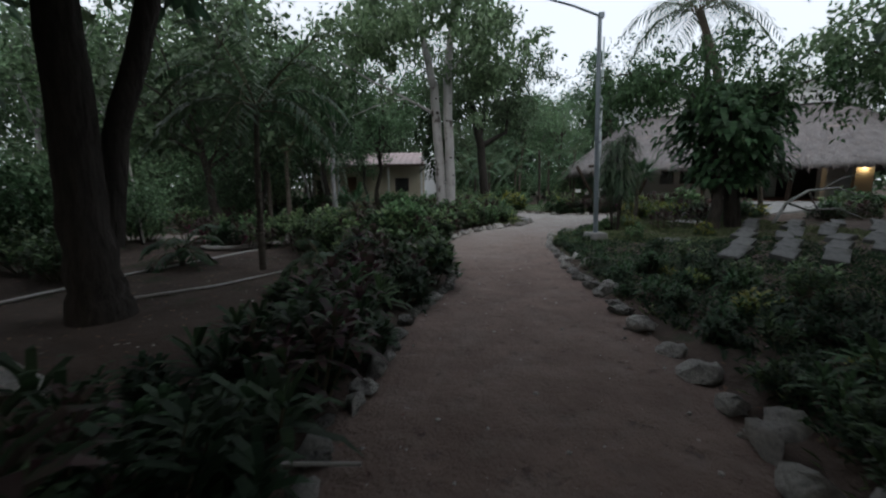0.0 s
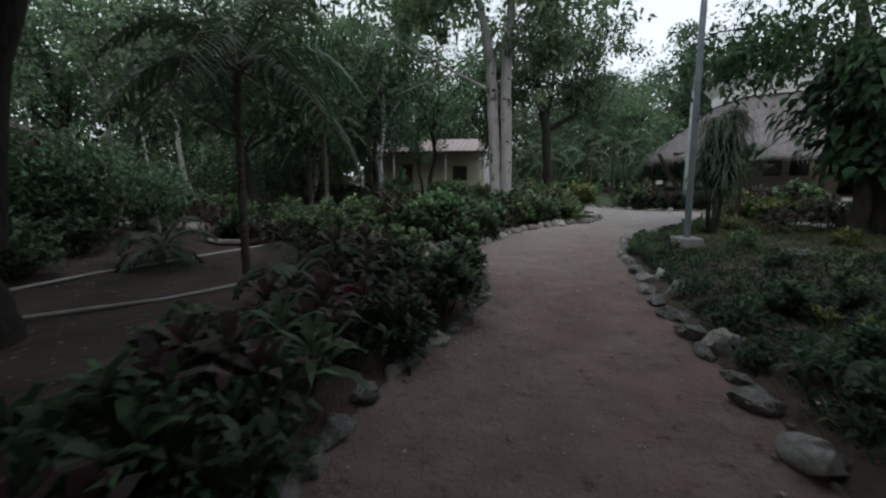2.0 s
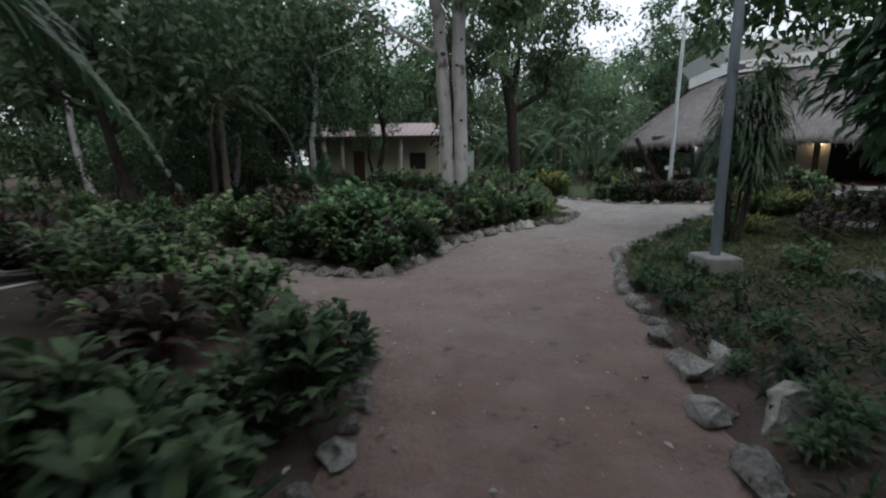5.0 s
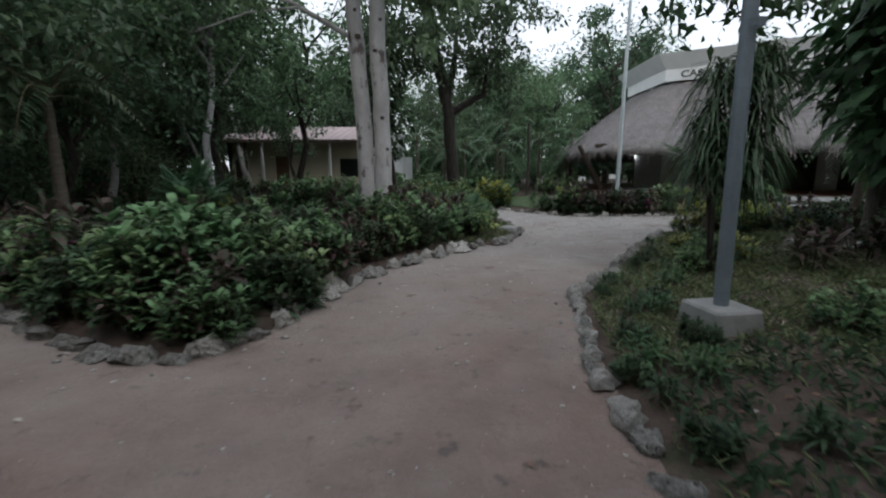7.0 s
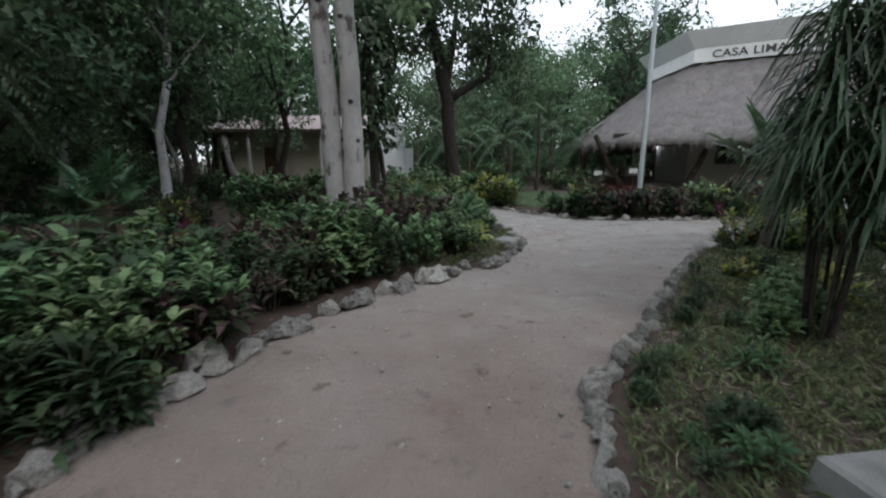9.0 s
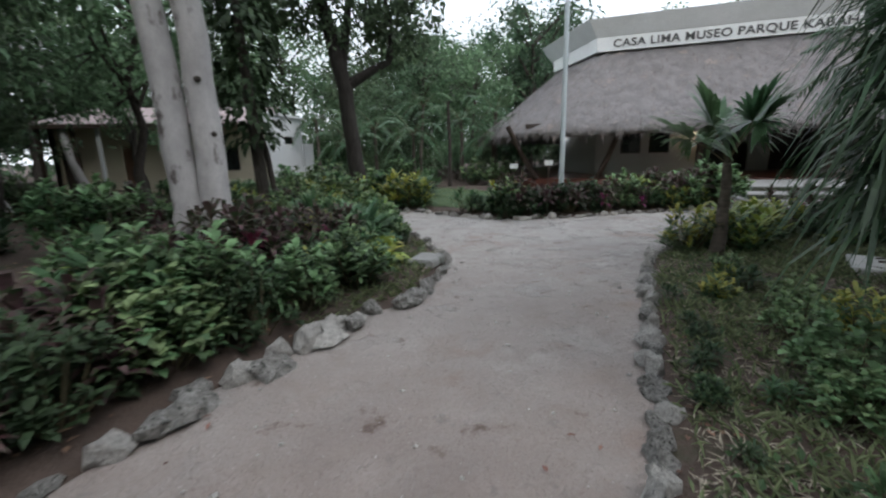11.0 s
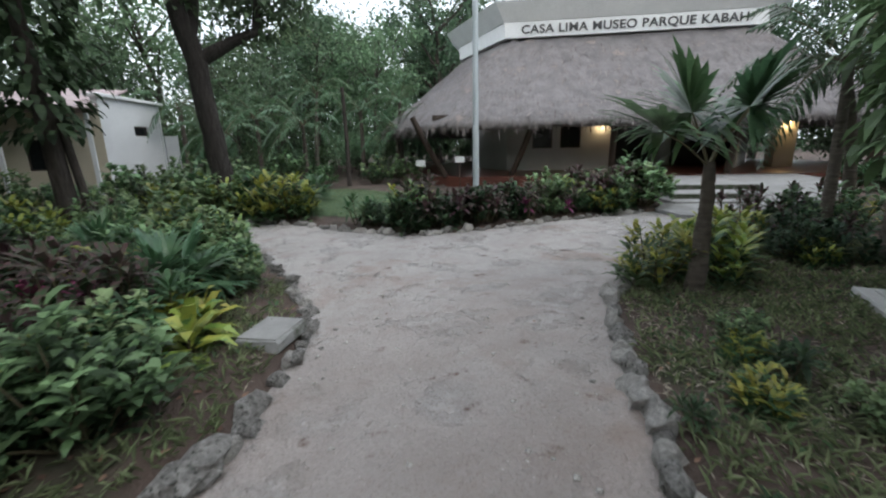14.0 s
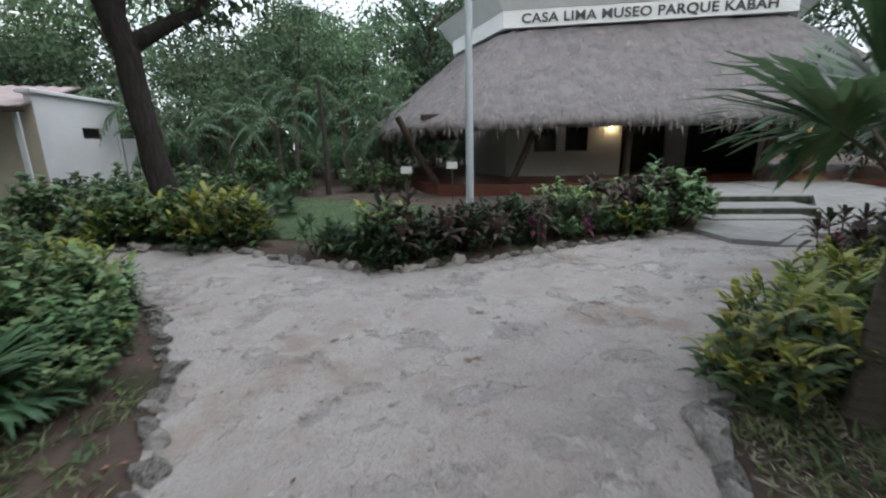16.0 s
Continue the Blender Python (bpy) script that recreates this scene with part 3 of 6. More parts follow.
while left_over:
    todo, island = [left_over.pop()], set()
    while todo:
        v = todo.pop()
        island.add(v)
        for e in v.link_edges:
            w = e.other_vert(v)
            if w in left_over:
                left_over.discard(w)
                todo.append(w)
    one = bmesh.new()
    twin_of = {v: one.verts.new(v.co) for v in island}
    for fc in {fc for v in island for fc in v.link_faces}:
        one.faces.new([twin_of[v] for v in fc.verts])
    part("letter", one, DARKLETTER, museum)
bm.free()


def wall_run(name, a, b, z0, z1, holes, mat, parent, thick=0.22):
    """A wall from a to b with openings (from, to, sill, head) cut right through."""
    a, b = Vector((*a, 0)), Vector((*b, 0))
    d = (b - a).normalized()
    m = Matrix.Translation(a) @ Matrix(((d.x, -d.y, 0, 0), (d.y, d.x, 0, 0), (0, 0, 1, 0), (0, 0, 0, 1)))
    bm = bmesh.new()
    at, far = 0.0, (b - a).length
    for s, e, sill, head in sorted(holes):
        box(bm, (at, 0, z0), (s, thick, z1), m)
        if sill > z0:
            box(bm, (s, 0, z0), (e, thick, sill), m)
        if head < z1:
            box(bm, (s, 0, head), (e, thick, z1), m)
        at = e
    box(bm, (at, 0, z0), (far, thick, z1), m)
    bmesh.ops.remove_doubles(bm, verts=bm.verts[:], dist=0.001)
    part(name, bm, mat, parent)
    return m


def window(m, s, e, sill, head, parent, thick=0.22):
    fr = bmesh.new()
    for lo, hi in (((s, 0.06, sill), (s + 0.05, 0.12, head)), ((e - 0.05, 0.06, sill), (e, 0.12, head)), ((s + 0.05, 0.06, sill), (e - 0.05, 0.12, sill + 0.05)),
                   ((s + 0.05, 0.06, head - 0.05), (e - 0.05, 0.12, head))):
        box(fr, lo, hi, m)
    w = part("window", fr, TIMBER, parent)
    part("pane", boxed((s + 0.052, 0.085, sill + 0.052), (e - 0.052, 0.095, head - 0.052), m), DARKGLASS, w)
    return w


# plinth, porch floor, walls
bm = bmesh.new()
porch = rounded(grown(CORE, 3.9), 1.2, 3)
lo = [bm.verts.new((p.x, p.y, -0.1)) for p in porch]
hi = [bm.verts.new((p.x, p.y, FLOOR)) for p in porch]
for i in range(len(porch)):
    j = (i + 1) % len(porch)
    bm.faces.new((lo[i], lo[j], hi[j], hi[i]))
bm.faces.new(hi)
part("porch_floor", bm, REDFLOOR, museum, "dark red tiled porch floor")
TOPZ = 5.6
m_front = wall_run("front_wall", CORE[0], (0.45, 4.75), FLOOR, 3.6, [(1.15, 2.05, 1.45, 2.55), (2.4, 3.3, 1.45, 2.55)], WHITEWALL, museum)
window(m_front, 1.15, 2.05, 1.45, 2.55, museum)
window(m_front, 2.4, 3.3, 1.45, 2.55, museum)
wall_run("entrance_pier", (7.35, 4.9), (8.15, 4.9), FLOOR, 3.6, [], CREAM, museum, 0.7)
wall_run("side_wall", (-6.0, 8.2), CORE[0], FLOOR, 3.6, [], WHITEWALL, museum)
wall_run("side_wall", (5.8, 4.75), CORE[2], FLOOR, 3.6, [], WHITEWALL, museum)
# rear hall walls in the shade-coloured plaster, so the opening reads black
wall_run("back_wall", (8.0, 9.4), (-6.0, 8.2), FLOOR, 3.6, [], ROOMSHADE, museum)
wall_run("hall_partition", (0.2, 4.98), (0.2, 8.6), FLOOR, 3.6, [], ROOMSHADE, museum)
wall_run("hall_pier", (3.0, 7.2), (3.9, 7.2), FLOOR, 3.6, [], WHITEWALL, museum)
bm = bmesh.new()
bm.faces.new([bm.verts.new((*p, 3.62)) for p in grown(CORE, -0.3)])
part("porch_ceiling", bm, TIMBER, museum)

for s, lean in ((-6.6, -1.2), (-4.0, 0.9), (-0.2, -0.1), (3.9, 0.1), (8.3, 0.9)):
    v, f = tube_arrays([(s, 1.4, FLOOR), (s + 0.5 * lean, 1.15, 1.5), (s + lean, 0.85, 2.75)], [0.13, 0.12, 0.11], 8, 0.05, 3)
    part_arrays("leaning_post", v, f, TIMBER, museum, "dark leaning timber porch post", True)
bm = bmesh.new()
box(bm, (-7.0, 0.75, 2.62), (9.3, 0.92, 2.8))
part("eave_beam", bm, TIMBER, museum)


def wall_lamp(x, y, z, mat, colour, watts, label):
    lamp = tagged(new("wall_lamp"), label, "lamp", "porch wall lamps")
    lamp.matrix_basis = HOUSE @ pose(x, y, z)
    v, f = tube_arrays([(0, 0, 0.1), (0, 0, -0.06)], [0.06, 0.075], 10)
    part_arrays("housing", v, f, TIMBER, lamp)
    bm = bmesh.new()
    bmesh.ops.create_uvsphere(bm, u_segments=10, v_segments=6, radius=0.055)
    bulb = part("bulb", bm, mat, lamp)
    bulb.location = (0, 0, -0.07)
    l = new("bulb_light", bpy.data.lights.new("bulb_light", "POINT"))
    l.data.energy, l.data.color, l.data.shadow_soft_size = watts, colour, 0.06
    l.matrix_basis = HOUSE @ pose(x, y, z - 0.2)


wall_lamp(0.05, 4.6, 2.60, WARMLAMP, (1.0, 0.7, 0.36), 16, "lit warm wall lamp under the thatch eave")
wall_lamp(7.7, 4.78, 2.45, WARMLAMP, (1.0, 0.7, 0.36), 24, "lit warm wall lamp beside the entrance")
wall_lamp(-6.0, 7.95, 2.62, COOLLAMP, (0.9, 0.95, 1.0), 8, "lit cool wall lamp at the wall's corner")

# entrance steps, landing and ramp
steps = tagged(new("entrance_steps"), "worn concrete entrance steps with dark risers", "steps")
steps.matrix_basis = HOUSE
for v0, z, u0, u1 in ((-2.75, 0.44, 0.54, 2.9), (-3.7, 0.29, 0.2, 2.5), (-4.25, 0.14, 0.05, 2.12)):
    tread = part("step", boxed((u0, v0, -0.1), (u1, 1.2 - z, z), None, 0.025), CONCRETE, steps)
    part("riser", boxed((u0 + 0.03, v0 - 0.012, -0.06), (u1 - 0.04, v0 + 0.02, z - 0.025), None, 0.008), DARKRISER, tread, "dark greenish riser face")
ramp_ob = tagged(new("entrance_ramp"), "pale worn concrete ramp beside the steps", "ramp")
ramp_ob.matrix_basis = HOUSE
bm = bmesh.new()
prof = [(1.2, 0.455), (-2.75, 0.43), (-4.2, 0.16), (-6.3, 0.03)]
wl, wr = [2.92, 2.92, 2.14, 0.2], [6.0, 5.3, 3.6, 1.4]
top = [[bm.verts.new((w, v, z)) for (v, z), w in zip(prof, ws)] for ws in (wl, wr)]
low = [[bm.verts.new((w, v, -0.12)) for (v, z), w in zip(prof, ws)] for ws in (wl, wr)]
for i in range(3):
    bm.faces.new((top[0][i], top[0][i + 1], top[1][i + 1], top[1][i]))
    bm.faces.new((top[0][i + 1], top[0][i], low[0][i], low[0][i + 1]))
    bm.faces.new((top[1][i], top[1][i + 1], low[1][i + 1], low[1][i]))
bm.faces.new((top[0][3], low[0][3], low[1][3], top[1][3]))
part("ramp_slab", bm, CONCRETE, ramp_ob)
landing = tagged(new("landing"), "flat pale concrete landing before the steps", "landing")
landing.matrix_basis = HOUSE
bm = bmesh.new()
low = [(-0.1, -4.1), (-0.62, -5.1), (-0.42, -6.1), (0.19, -6.32), (2.11, -4.24)]
a = [bm.verts.new((*p, -0.1)) for p in low]
b = [bm.verts.new((*p, 0.095)) for p in low]
bm.faces.new(b)
for i in range(5):
    bm.faces.new((a[i], a[(i + 1) % 5], b[(i + 1) % 5], b[i]))
part("landing_slab", bm, CONCRETE, landing)

# ---------------------------------------------------------------- small white house behind the trees
hut = thing("small_house", 0, 0, 0, "small white and cream house with a reddish sheet roof", "house")
m = wall_run("front_wall", (-9.6, 36.4), (-0.65, 36.4), 0, 3.45, [(0.35, 1.1, 0.1, 2.1), (2.75, 3.55, 0.1, 2.35), (6.6, 7.7, 1.1, 2.2)], CREAM, hut)
window(m, 6.6, 7.7, 1.1, 2.2, hut)
part("side_door", boxed((0.35, 0.08, 0.1), (1.1, 0.14, 2.1), m, 0.01), TIMBER, hut, "dark wooden door")
door = part("arched_door", boxed((2.75, 0.08, 0.1), (3.55, 0.14, 2.35), m, 0.01), DOORWOOD, hut, "brown wooden door under an arch")
bm = bmesh.new()
arc = [(3.15 + 0.52 * math.cos(t), 2.3 + 0.52 * math.sin(t)) for t in np.linspace(0, math.pi, 13)]
low = [(3.15 + 0.4 * math.cos(t), 2.3 + 0.4 * math.sin(t)) for t in np.linspace(0, math.pi, 13)]
for i in range(12):
    ring = [arc[i], arc[i + 1], low[i + 1], low[i]]
    bm.faces.new([bm.verts.new(m @ Vector((u, -0.03, w))) for u, w in ring])
    bm.faces.new([bm.verts.new(m @ Vector((u, d, w))) for (u, w), d in ((arc[i], -0.03), (arc[i], 0.0), (arc[i + 1], 0.0), (arc[i + 1], -0.03))])
part("door_arch", bm, CREAM, hut)
part("bay_panel", boxed((4.3, -0.08, 0.2), (5.9, -0.003, 2.6), m, 0.02), CREAM, hut, "raised cream bay panel")
for u in (0.05, 1.35, 2.3, 6.2, 8.75):
    part("porch_post", boxed((u - 0.07, -0.85, 0), (u + 0.07, -0.71, 3.2), m, 0.01), WHITEWALL if u > 2 else TIMBER, hut)
m = wall_run("side_wall", (-0.65, 36.4), (0.72, 40.3), 0, 3.72, [(2.0, 3.0, 2.35, 2.75)], WHITEWALL, hut)
window(m, 2.0, 3.0, 2.35, 2.75, hut)
wall_run("back_wall", (0.72, 40.3), (-9.6, 42.0), 0, 3.5, [], WHITEWALL, hut)
wall_run("end_wall", (-9.6, 42.0), (-9.6, 36.4), 0, 3.5, [], WHITEWALL, hut)
# white coping over the side wall, sloping sheet roof with ribs over the front
m2 = m @ Matrix.Translation((0, 0, 3.723))
part("coping", boxed((-0.15, -0.14, 0), (4.3, 0.36, 0.13), m2, 0.02), WHITEWALL, hut, "white coping of the flat side roof")
bm = bmesh.new()
prof = []
for k in range(42):
    x, up = -9.9 + k * 0.224, 0.03 if k % 2 else 0.0
    prof += [(x, up), (x + 0.1, up)]
rows = [[bm.verts.new((x, y, z + up)) for x, up in prof] for y, z in ((35.35, 3.18), (35.35, 3.24), (41.8, 4.55), (41.8, 4.49))]
for r in range(4):
    for i in range(len(prof) - 1):
        bm.faces.new((rows[r][i], rows[r][i + 1], rows[(r + 1) % 4][i + 1], rows[(r + 1) % 4][i]))
part("roof", bm, ROOFSHEET, hut, "faded reddish ribbed sheet roof")
part("fascia_board", boxed((-9.9, 35.3, 3.06), (-0.5, 35.345, 3.22), None, 0.008), TIMBER, hut)
wall_run("yard_wall", (0.75, 40.45), (1.25, 40.7), 0, 2.4, [], WHITEWALL, hut)

# faded red wall glimpsed through the trees
redhouse = thing("red_painted_house", 0, 0, 0, "faded red painted house glimpsed behind trees", "house")
m = wall_run("front_wall", (-25, 12), (-16.2, 17.0), 0, 3.2, [(6.0, 7.2, 0.9, 1.9)], PINKWALL, redhouse)
window(m, 6.0, 7.2, 0.9, 1.9, redhouse)
wall_run("side_wall", (-16.2, 17.0), (-20.5, 22.5), 0, 3.2, [], PINKWALL, redhouse)
bm = bmesh.new()
slab = [(-25.5, 11.4), (-15.7, 16.8), (-20.5, 23.1), (-29.5, 17.5)]
a, b = [bm.verts.new((*p, 3.2)) for p in slab], [bm.verts.new((*p, 3.4)) for p in slab]
bm.faces.new(b)
bm.faces.new(a[::-1])
for i in range(4):
    bm.faces.new((a[i], a[(i + 1) % 4], b[(i + 1) % 4], b[i]))
part("roof", bm, ROOFSHEET, redhouse)

# ---------------------------------------------------------------- lamp posts
lamp = thing("lamp_post", 4.9, 13.42, 0, "grey steel lamp post on a concrete block", "lamp post")
bm = bmesh.new()
bmesh.ops.create_cone(bm, cap_ends=True, segments=4, radius1=0.39, radius2=0.32, depth=0.40, matrix=Matrix.Translation((0, 0, 0.07)) @ Matrix.Rotation(radians(52), 4, "Z"))
bmesh.ops.bevel(bm, geom=bm.edges[:], offset=0.02, segments=1, affect="EDGES")
part("concrete_base", bm, CONCRETE, lamp, "square grey concrete footing")
v, f = tube_arrays([(0, 0, 0.2), (-0.05, 0, 2.5), (-0.09, 0, 4.6), (-0.1, 0, 5.75)], [0.062, 0.06, 0.055, 0.05], 14)
part_arrays("pole", v, f, STEEL, lamp, "", True)
v, f = tube_arrays([(-0.06, 0, 5.7), (-0.8, -0.15, 5.9), (-2.0, -0.3, 6.15)], [0.03, 0.028, 0.026], 10)
part_arrays("arm", v, f, STEEL, lamp, "", True)
part("joint", boxed((-0.14, -0.06, 5.66), (0.0, 0.06, 5.8), None, 0.015), STEEL, lamp)
part("lamp_head", boxed((-2.55, -0.42, 6.1), (-1.95, -0.2, 6.22), None, 0.04), STEEL, lamp)
v, f = tube_arrays([(-0.03, -0.062, 2.6), (-0.03, -0.066, 2.66)], [0.062, 0.062], 12)
part_arrays("clamp", v, f, STEEL, lamp)

pole2 = thing("flag_pole", 9.2, 25.3, 0, "pale slender steel pole standing in the hedge", "pole")
v, f = tube_arrays([(0, 0, 0), (0, 0, 4.5), (0, 0, 9.0)], [0.075, 0.065, 0.05], 12)
part_arrays("shaft", v, f, PALESTEEL, pole2, "", True)
v, f = tube_arrays([(0, 0, 0), (0, 0, 0.08)], [0.13, 0.12], 12)
part_arrays("base_collar", v, f, PALESTEEL, pole2)
post = thing("wooden_post", 8.1, 34.7, 0, "slim bare grey wooden post standing among palms", "post")
v, f = tube_arrays([(0, 0, 0), (0.02, 0, 2.0), (-0.03, 0, 4.1)], [0.1, 0.09, 0.075], 8, 0.06)
part_arrays("post_shaft", v, f, BARK, post, "", True)

# ---------------------------------------------------------------- plants
def limbs_and_tips(rng, base, top, r0, n, spread, rise, sides=7):
    """A trunk with limbs: tube pieces and the limb ends."""
    pts = np.linspace(base, top, 6)
    pts[1:-1] += rng.normal(0, 0.02 * np.linalg.norm(top - base), (4, 3)) * [1, 1, 0.2]
    pieces = [tube_arrays(pts, np.linspace(r0, r0 * 0.45, 6) * [1.25, 1, 1, 1, 1, 1], sides + 3, 0.04, 1)]
    tips = [pts[-1]]
    for k in range(n):
        t = rng.uniform(0.45, 1.0)
        p = pts[0] * (1 - t) + pts[-1] * t
        a = k * 2.4 + rng.uniform(-0.4, 0.4)
        l = spread * rng.uniform(0.6, 1.1)
        d = np.array([math.cos(a), math.sin(a), 0])
        q = p + d * l * 0.5 + [0, 0, rise * rng.uniform(0.3, 0.6)]
        e = p + d * l + [0, 0, rise * rng.uniform(0.6, 1.2)]
        pieces.append(tube_arrays([p, q, e], [r0 * 0.4, r0 * 0.25, r0 * 0.1], sides, 0.05, k))
        tips += [e, q]
        for s in range(2):
            e2 = q + (e - q) * 0.3 + rng.normal(0, 0.35, 3) * [l, l, rise * 0.8]
            pieces.append(tube_arrays([q, (q + e2) / 2 + [0, 0, 0.1], e2], [r0 * 0.18, r0 * 0.12, r0 * 0.05], 5, 0.05, k))
            tips.append(e2)
    return pieces, np.array(tips)


def tree(name, seed, tall, r0, n_limbs, spread, rise, n_leaf, size, clump, bark, leafmat, label, low=0.5, flat=0.7, hang=0.0, category="tree"):
    """A tapered trunk with limbs and a crown of many separate leaves in uneven clumps."""
    rng = np.random.default_rng(seed)
    ob = tagged(new(name), label, category)
    base, top = np.zeros(3), np.array([rng.normal(0, 0.05 * tall), rng.normal(0, 0.05 * tall), tall * low])
    pieces, tips = limbs_and_tips(rng, base - [0, 0, 0.1], top, r0, n_limbs, spread, rise)
    v, f = join(pieces)
    part_arrays("trunk", v, f, bark, ob, "", True)
    extra = tips[rng.integers(0, len(tips), len(tips))] + rng.normal(0, clump, (len(tips), 3)) * [1, 1, 0.6]
    cents = np.concatenate([tips, extra])
    wt = rng.uniform(0.3, 1.0, len(cents))
    k = rng.choice(len(cents), n_leaf, p=wt / wt.sum())
    rad = clump * rng.uniform(0.5, 1.15, len(cents))
    off = unit(rng.normal(size=(n_leaf, 3))) * (rng.uniform(0, 1, n_leaf) ** 0.45)[:, None] * rad[k][:, None] * [1, 1, flat]
    p = cents[k] + off
    p[:, 2] -= hang * rng.uniform(0, 1, n_leaf) ** 2
    d = unit(off) * 0.6 + rng.normal(0, 0.6, (n_leaf, 3)) + [0, 0, -0.1]
    v, f = leaf_arrays(p, d, size * rng.uniform(0.6, 1.3, n_leaf), size * 0.6 * rng.uniform(0.7, 1.2, n_leaf), 0.2, 0.2, False, 1.3)
    part_arrays("crown", v, f, leafmat, ob)
    return ob


def put(ob, x, y, rz=0.0, s=1.0, z=None, sz=None):
    z = float(height(x, y)[0]) if z is None else z
    return pose(x, y, z, 0, 0, rz) @ Matrix.Diagonal((s, s, sz or s, 1))


def spread_things(kinds, spots, seed):
    """The patterns stand at the first spots, copies at the others."""
    rng = np.random.default_rng(seed)
    for i, (x, y, s) in enumerate(spots):
        ob = kinds[i % len(kinds)]
        m = put(ob, x, y, rng.uniform(0, 360), s * rng.uniform(0.9, 1.1))
        if i < len(kinds):
            ob.matrix_basis = pose(*m.translation, 0, 0, rng.uniform(0, 360))
        else:
            copy_thing(ob, m)


# forest all round
FT = [tree("forest_tree", 11, 13, 0.20, 10, 3.2, 3.4, 4000, 0.30, 1.15, BARK, FOREST, "tall leafy tropical forest tree", 0.62),
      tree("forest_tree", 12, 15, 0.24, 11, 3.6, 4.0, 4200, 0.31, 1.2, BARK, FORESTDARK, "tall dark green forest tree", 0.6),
      tree("forest_tree", 13, 11, 0.16, 10, 2.6, 3.2, 3800, 0.28, 1.0, PALEBARK, FOREST, "slender pale-barked forest tree", 0.62),
      tree("forest_tree", 14, 10, 0.15, 11, 2.5, 2.8, 3800, 0.28, 1.0, BARK, FORESTDARK, "bushy young forest tree", 0.45)]
US = [tree("understory_bush", 21, 3.2, 0.06, 8, 1.3, 1.1, 2000, 0.19, 0.8, BARK, FORESTDARK, "dark green understory bush", 0.4, category="bush"),
      tree("understory_bush", 22, 4.2, 0.07, 9, 1.4, 1.4, 2200, 0.21, 0.9, BARK, FOREST, "leafy green understory bush", 0.42, category="bush"),
      tree("understory_bush", 23, 2.4, 0.05, 8, 1.1, 0.9, 2000, 0.17, 0.7, BARK, GREEN, "low green understory bush", 0.4, category="bush")]
rng = np.random.default_rng(77)
spots = []


def clear_of(x, y):
    """Keeps the path, lawn and houses free."""
    c = HOUSE.inverted() @ Vector((x, y, 0))
    if -9.5 < c.x < 11 and -7.5 < c.y < 18:
        return False
    if -17 < x < 5 and 35.5 < y < 47:
        return False
    if -24 < x < -11 and 11 < y < 25:
        return False
    return inside([(x, y)], WAY)[0] < -1.5


def scatter(n, x0, x1, y0, y1, gap, s0, s1, taken):
    out = []
    for _ in range(n * 12):
        if len(out) >= n:
            break
        x, y = rng.uniform(x0, x1), rng.uniform(y0, y1)
        if clear_of(x, y) and all((x - a) ** 2 + (y - b) ** 2 > gap * gap for a, b, _ in out + taken):
            out.append((x, y, rng.uniform(s0, s1)))
    return out


far_trees = scatter(26, -6, 34, 49, 66, 3.4, 0.95, 1.25, [])
far_trees += scatter(20, -30, -4, 48, 64, 3.6, 0.9, 1.2, far_trees)
far_trees += scatter(30, -32, -7, 18, 47, 3.3, 0.8, 1.15, far_trees)
far_trees += scatter(12, -30, -8.5, -6, 17, 3.4, 0.8, 1.1, far_trees)
far_trees += scatter(11, 28, 40, 8, 48, 3.8, 0.85, 1.15, far_trees)
far_trees += scatter(5, 2, 12, 43, 49, 3.4, 0.75, 0.95, far_trees)
far_trees += scatter(10, 15, 30, -4, 14, 3.8, 0.8, 1.1, far_trees)
far_trees += [(-4.6, 23.8, 0.8), (-7.6, 22.4, 0.85), (-3.4, 29.6, 0.75), (-6.2, 27.4, 0.8), (-9.2, 25.6, 0.85), (-11, 33.5, 0.62), (-4.5, 32.6, 0.6), (-14.5, 33, 0.7), (-7.8, 30.5, 0.6)]
# unseen trees behind the start, added for the shade they give
far_trees += scatter(7, -12, 14, -20, -9, 4.5, 0.8, 1.1, far_trees)
spread_things(FT, far_trees, 1)
bushes = scatter(30, -4, 34, 47, 58, 1.9, 0.9, 1.5, [])
bushes += scatter(18, -30, -8.5, 21, 33, 2.0, 0.8, 1.4, bushes)
bushes += scatter(14, -26, -8.5, 0, 14, 2.0, 0.7, 1.2, bushes)
bushes += scatter(14, 25, 40, 8, 40, 2.4, 0.9, 1.4, bushes)
bushes += scatter(7, 1.5, 13, 40, 46, 2.2, 0.6, 0.9, bushes)
bushes += [(-13, 34.6, 0.8), (-11.6, 34.9, 0.6),  (-8.5, 12.2, 0.7), (-10.2, 11.4, 0.8), (-9.0, 9.4, 0.7), (-7.4, 13.6, 0.5),
           (-10.6, 14.0, 0.7), (-9.8, 7.2, 0.8), (-8.8, 4.0, 0.9), (-9.6, 1.0, 0.9)]
spread_things(US, bushes, 2)

# unbroken woods far off, closing the view under the nearer crowns
rng = np.random.default_rng(78)
n = 30000
a = rng.uniform(0, 6.283, n)
r = rng.uniform(60, 74, n)
h = 13 * rng.uniform(0, 1, n) ** 1.2 * (0.75 + 0.25 * np.sin(a * 17) * np.cos(a * 7))
v, f = leaf_arrays(np.stack([6 + r * np.cos(a), 24 + r * np.sin(a), h], -1), rng.normal(0, 1, (n, 3)), rng.uniform(0.5, 1.3, n), 0.7, 0.2, 0.2, False, 1.5)
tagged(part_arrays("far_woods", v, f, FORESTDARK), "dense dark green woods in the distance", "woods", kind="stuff")

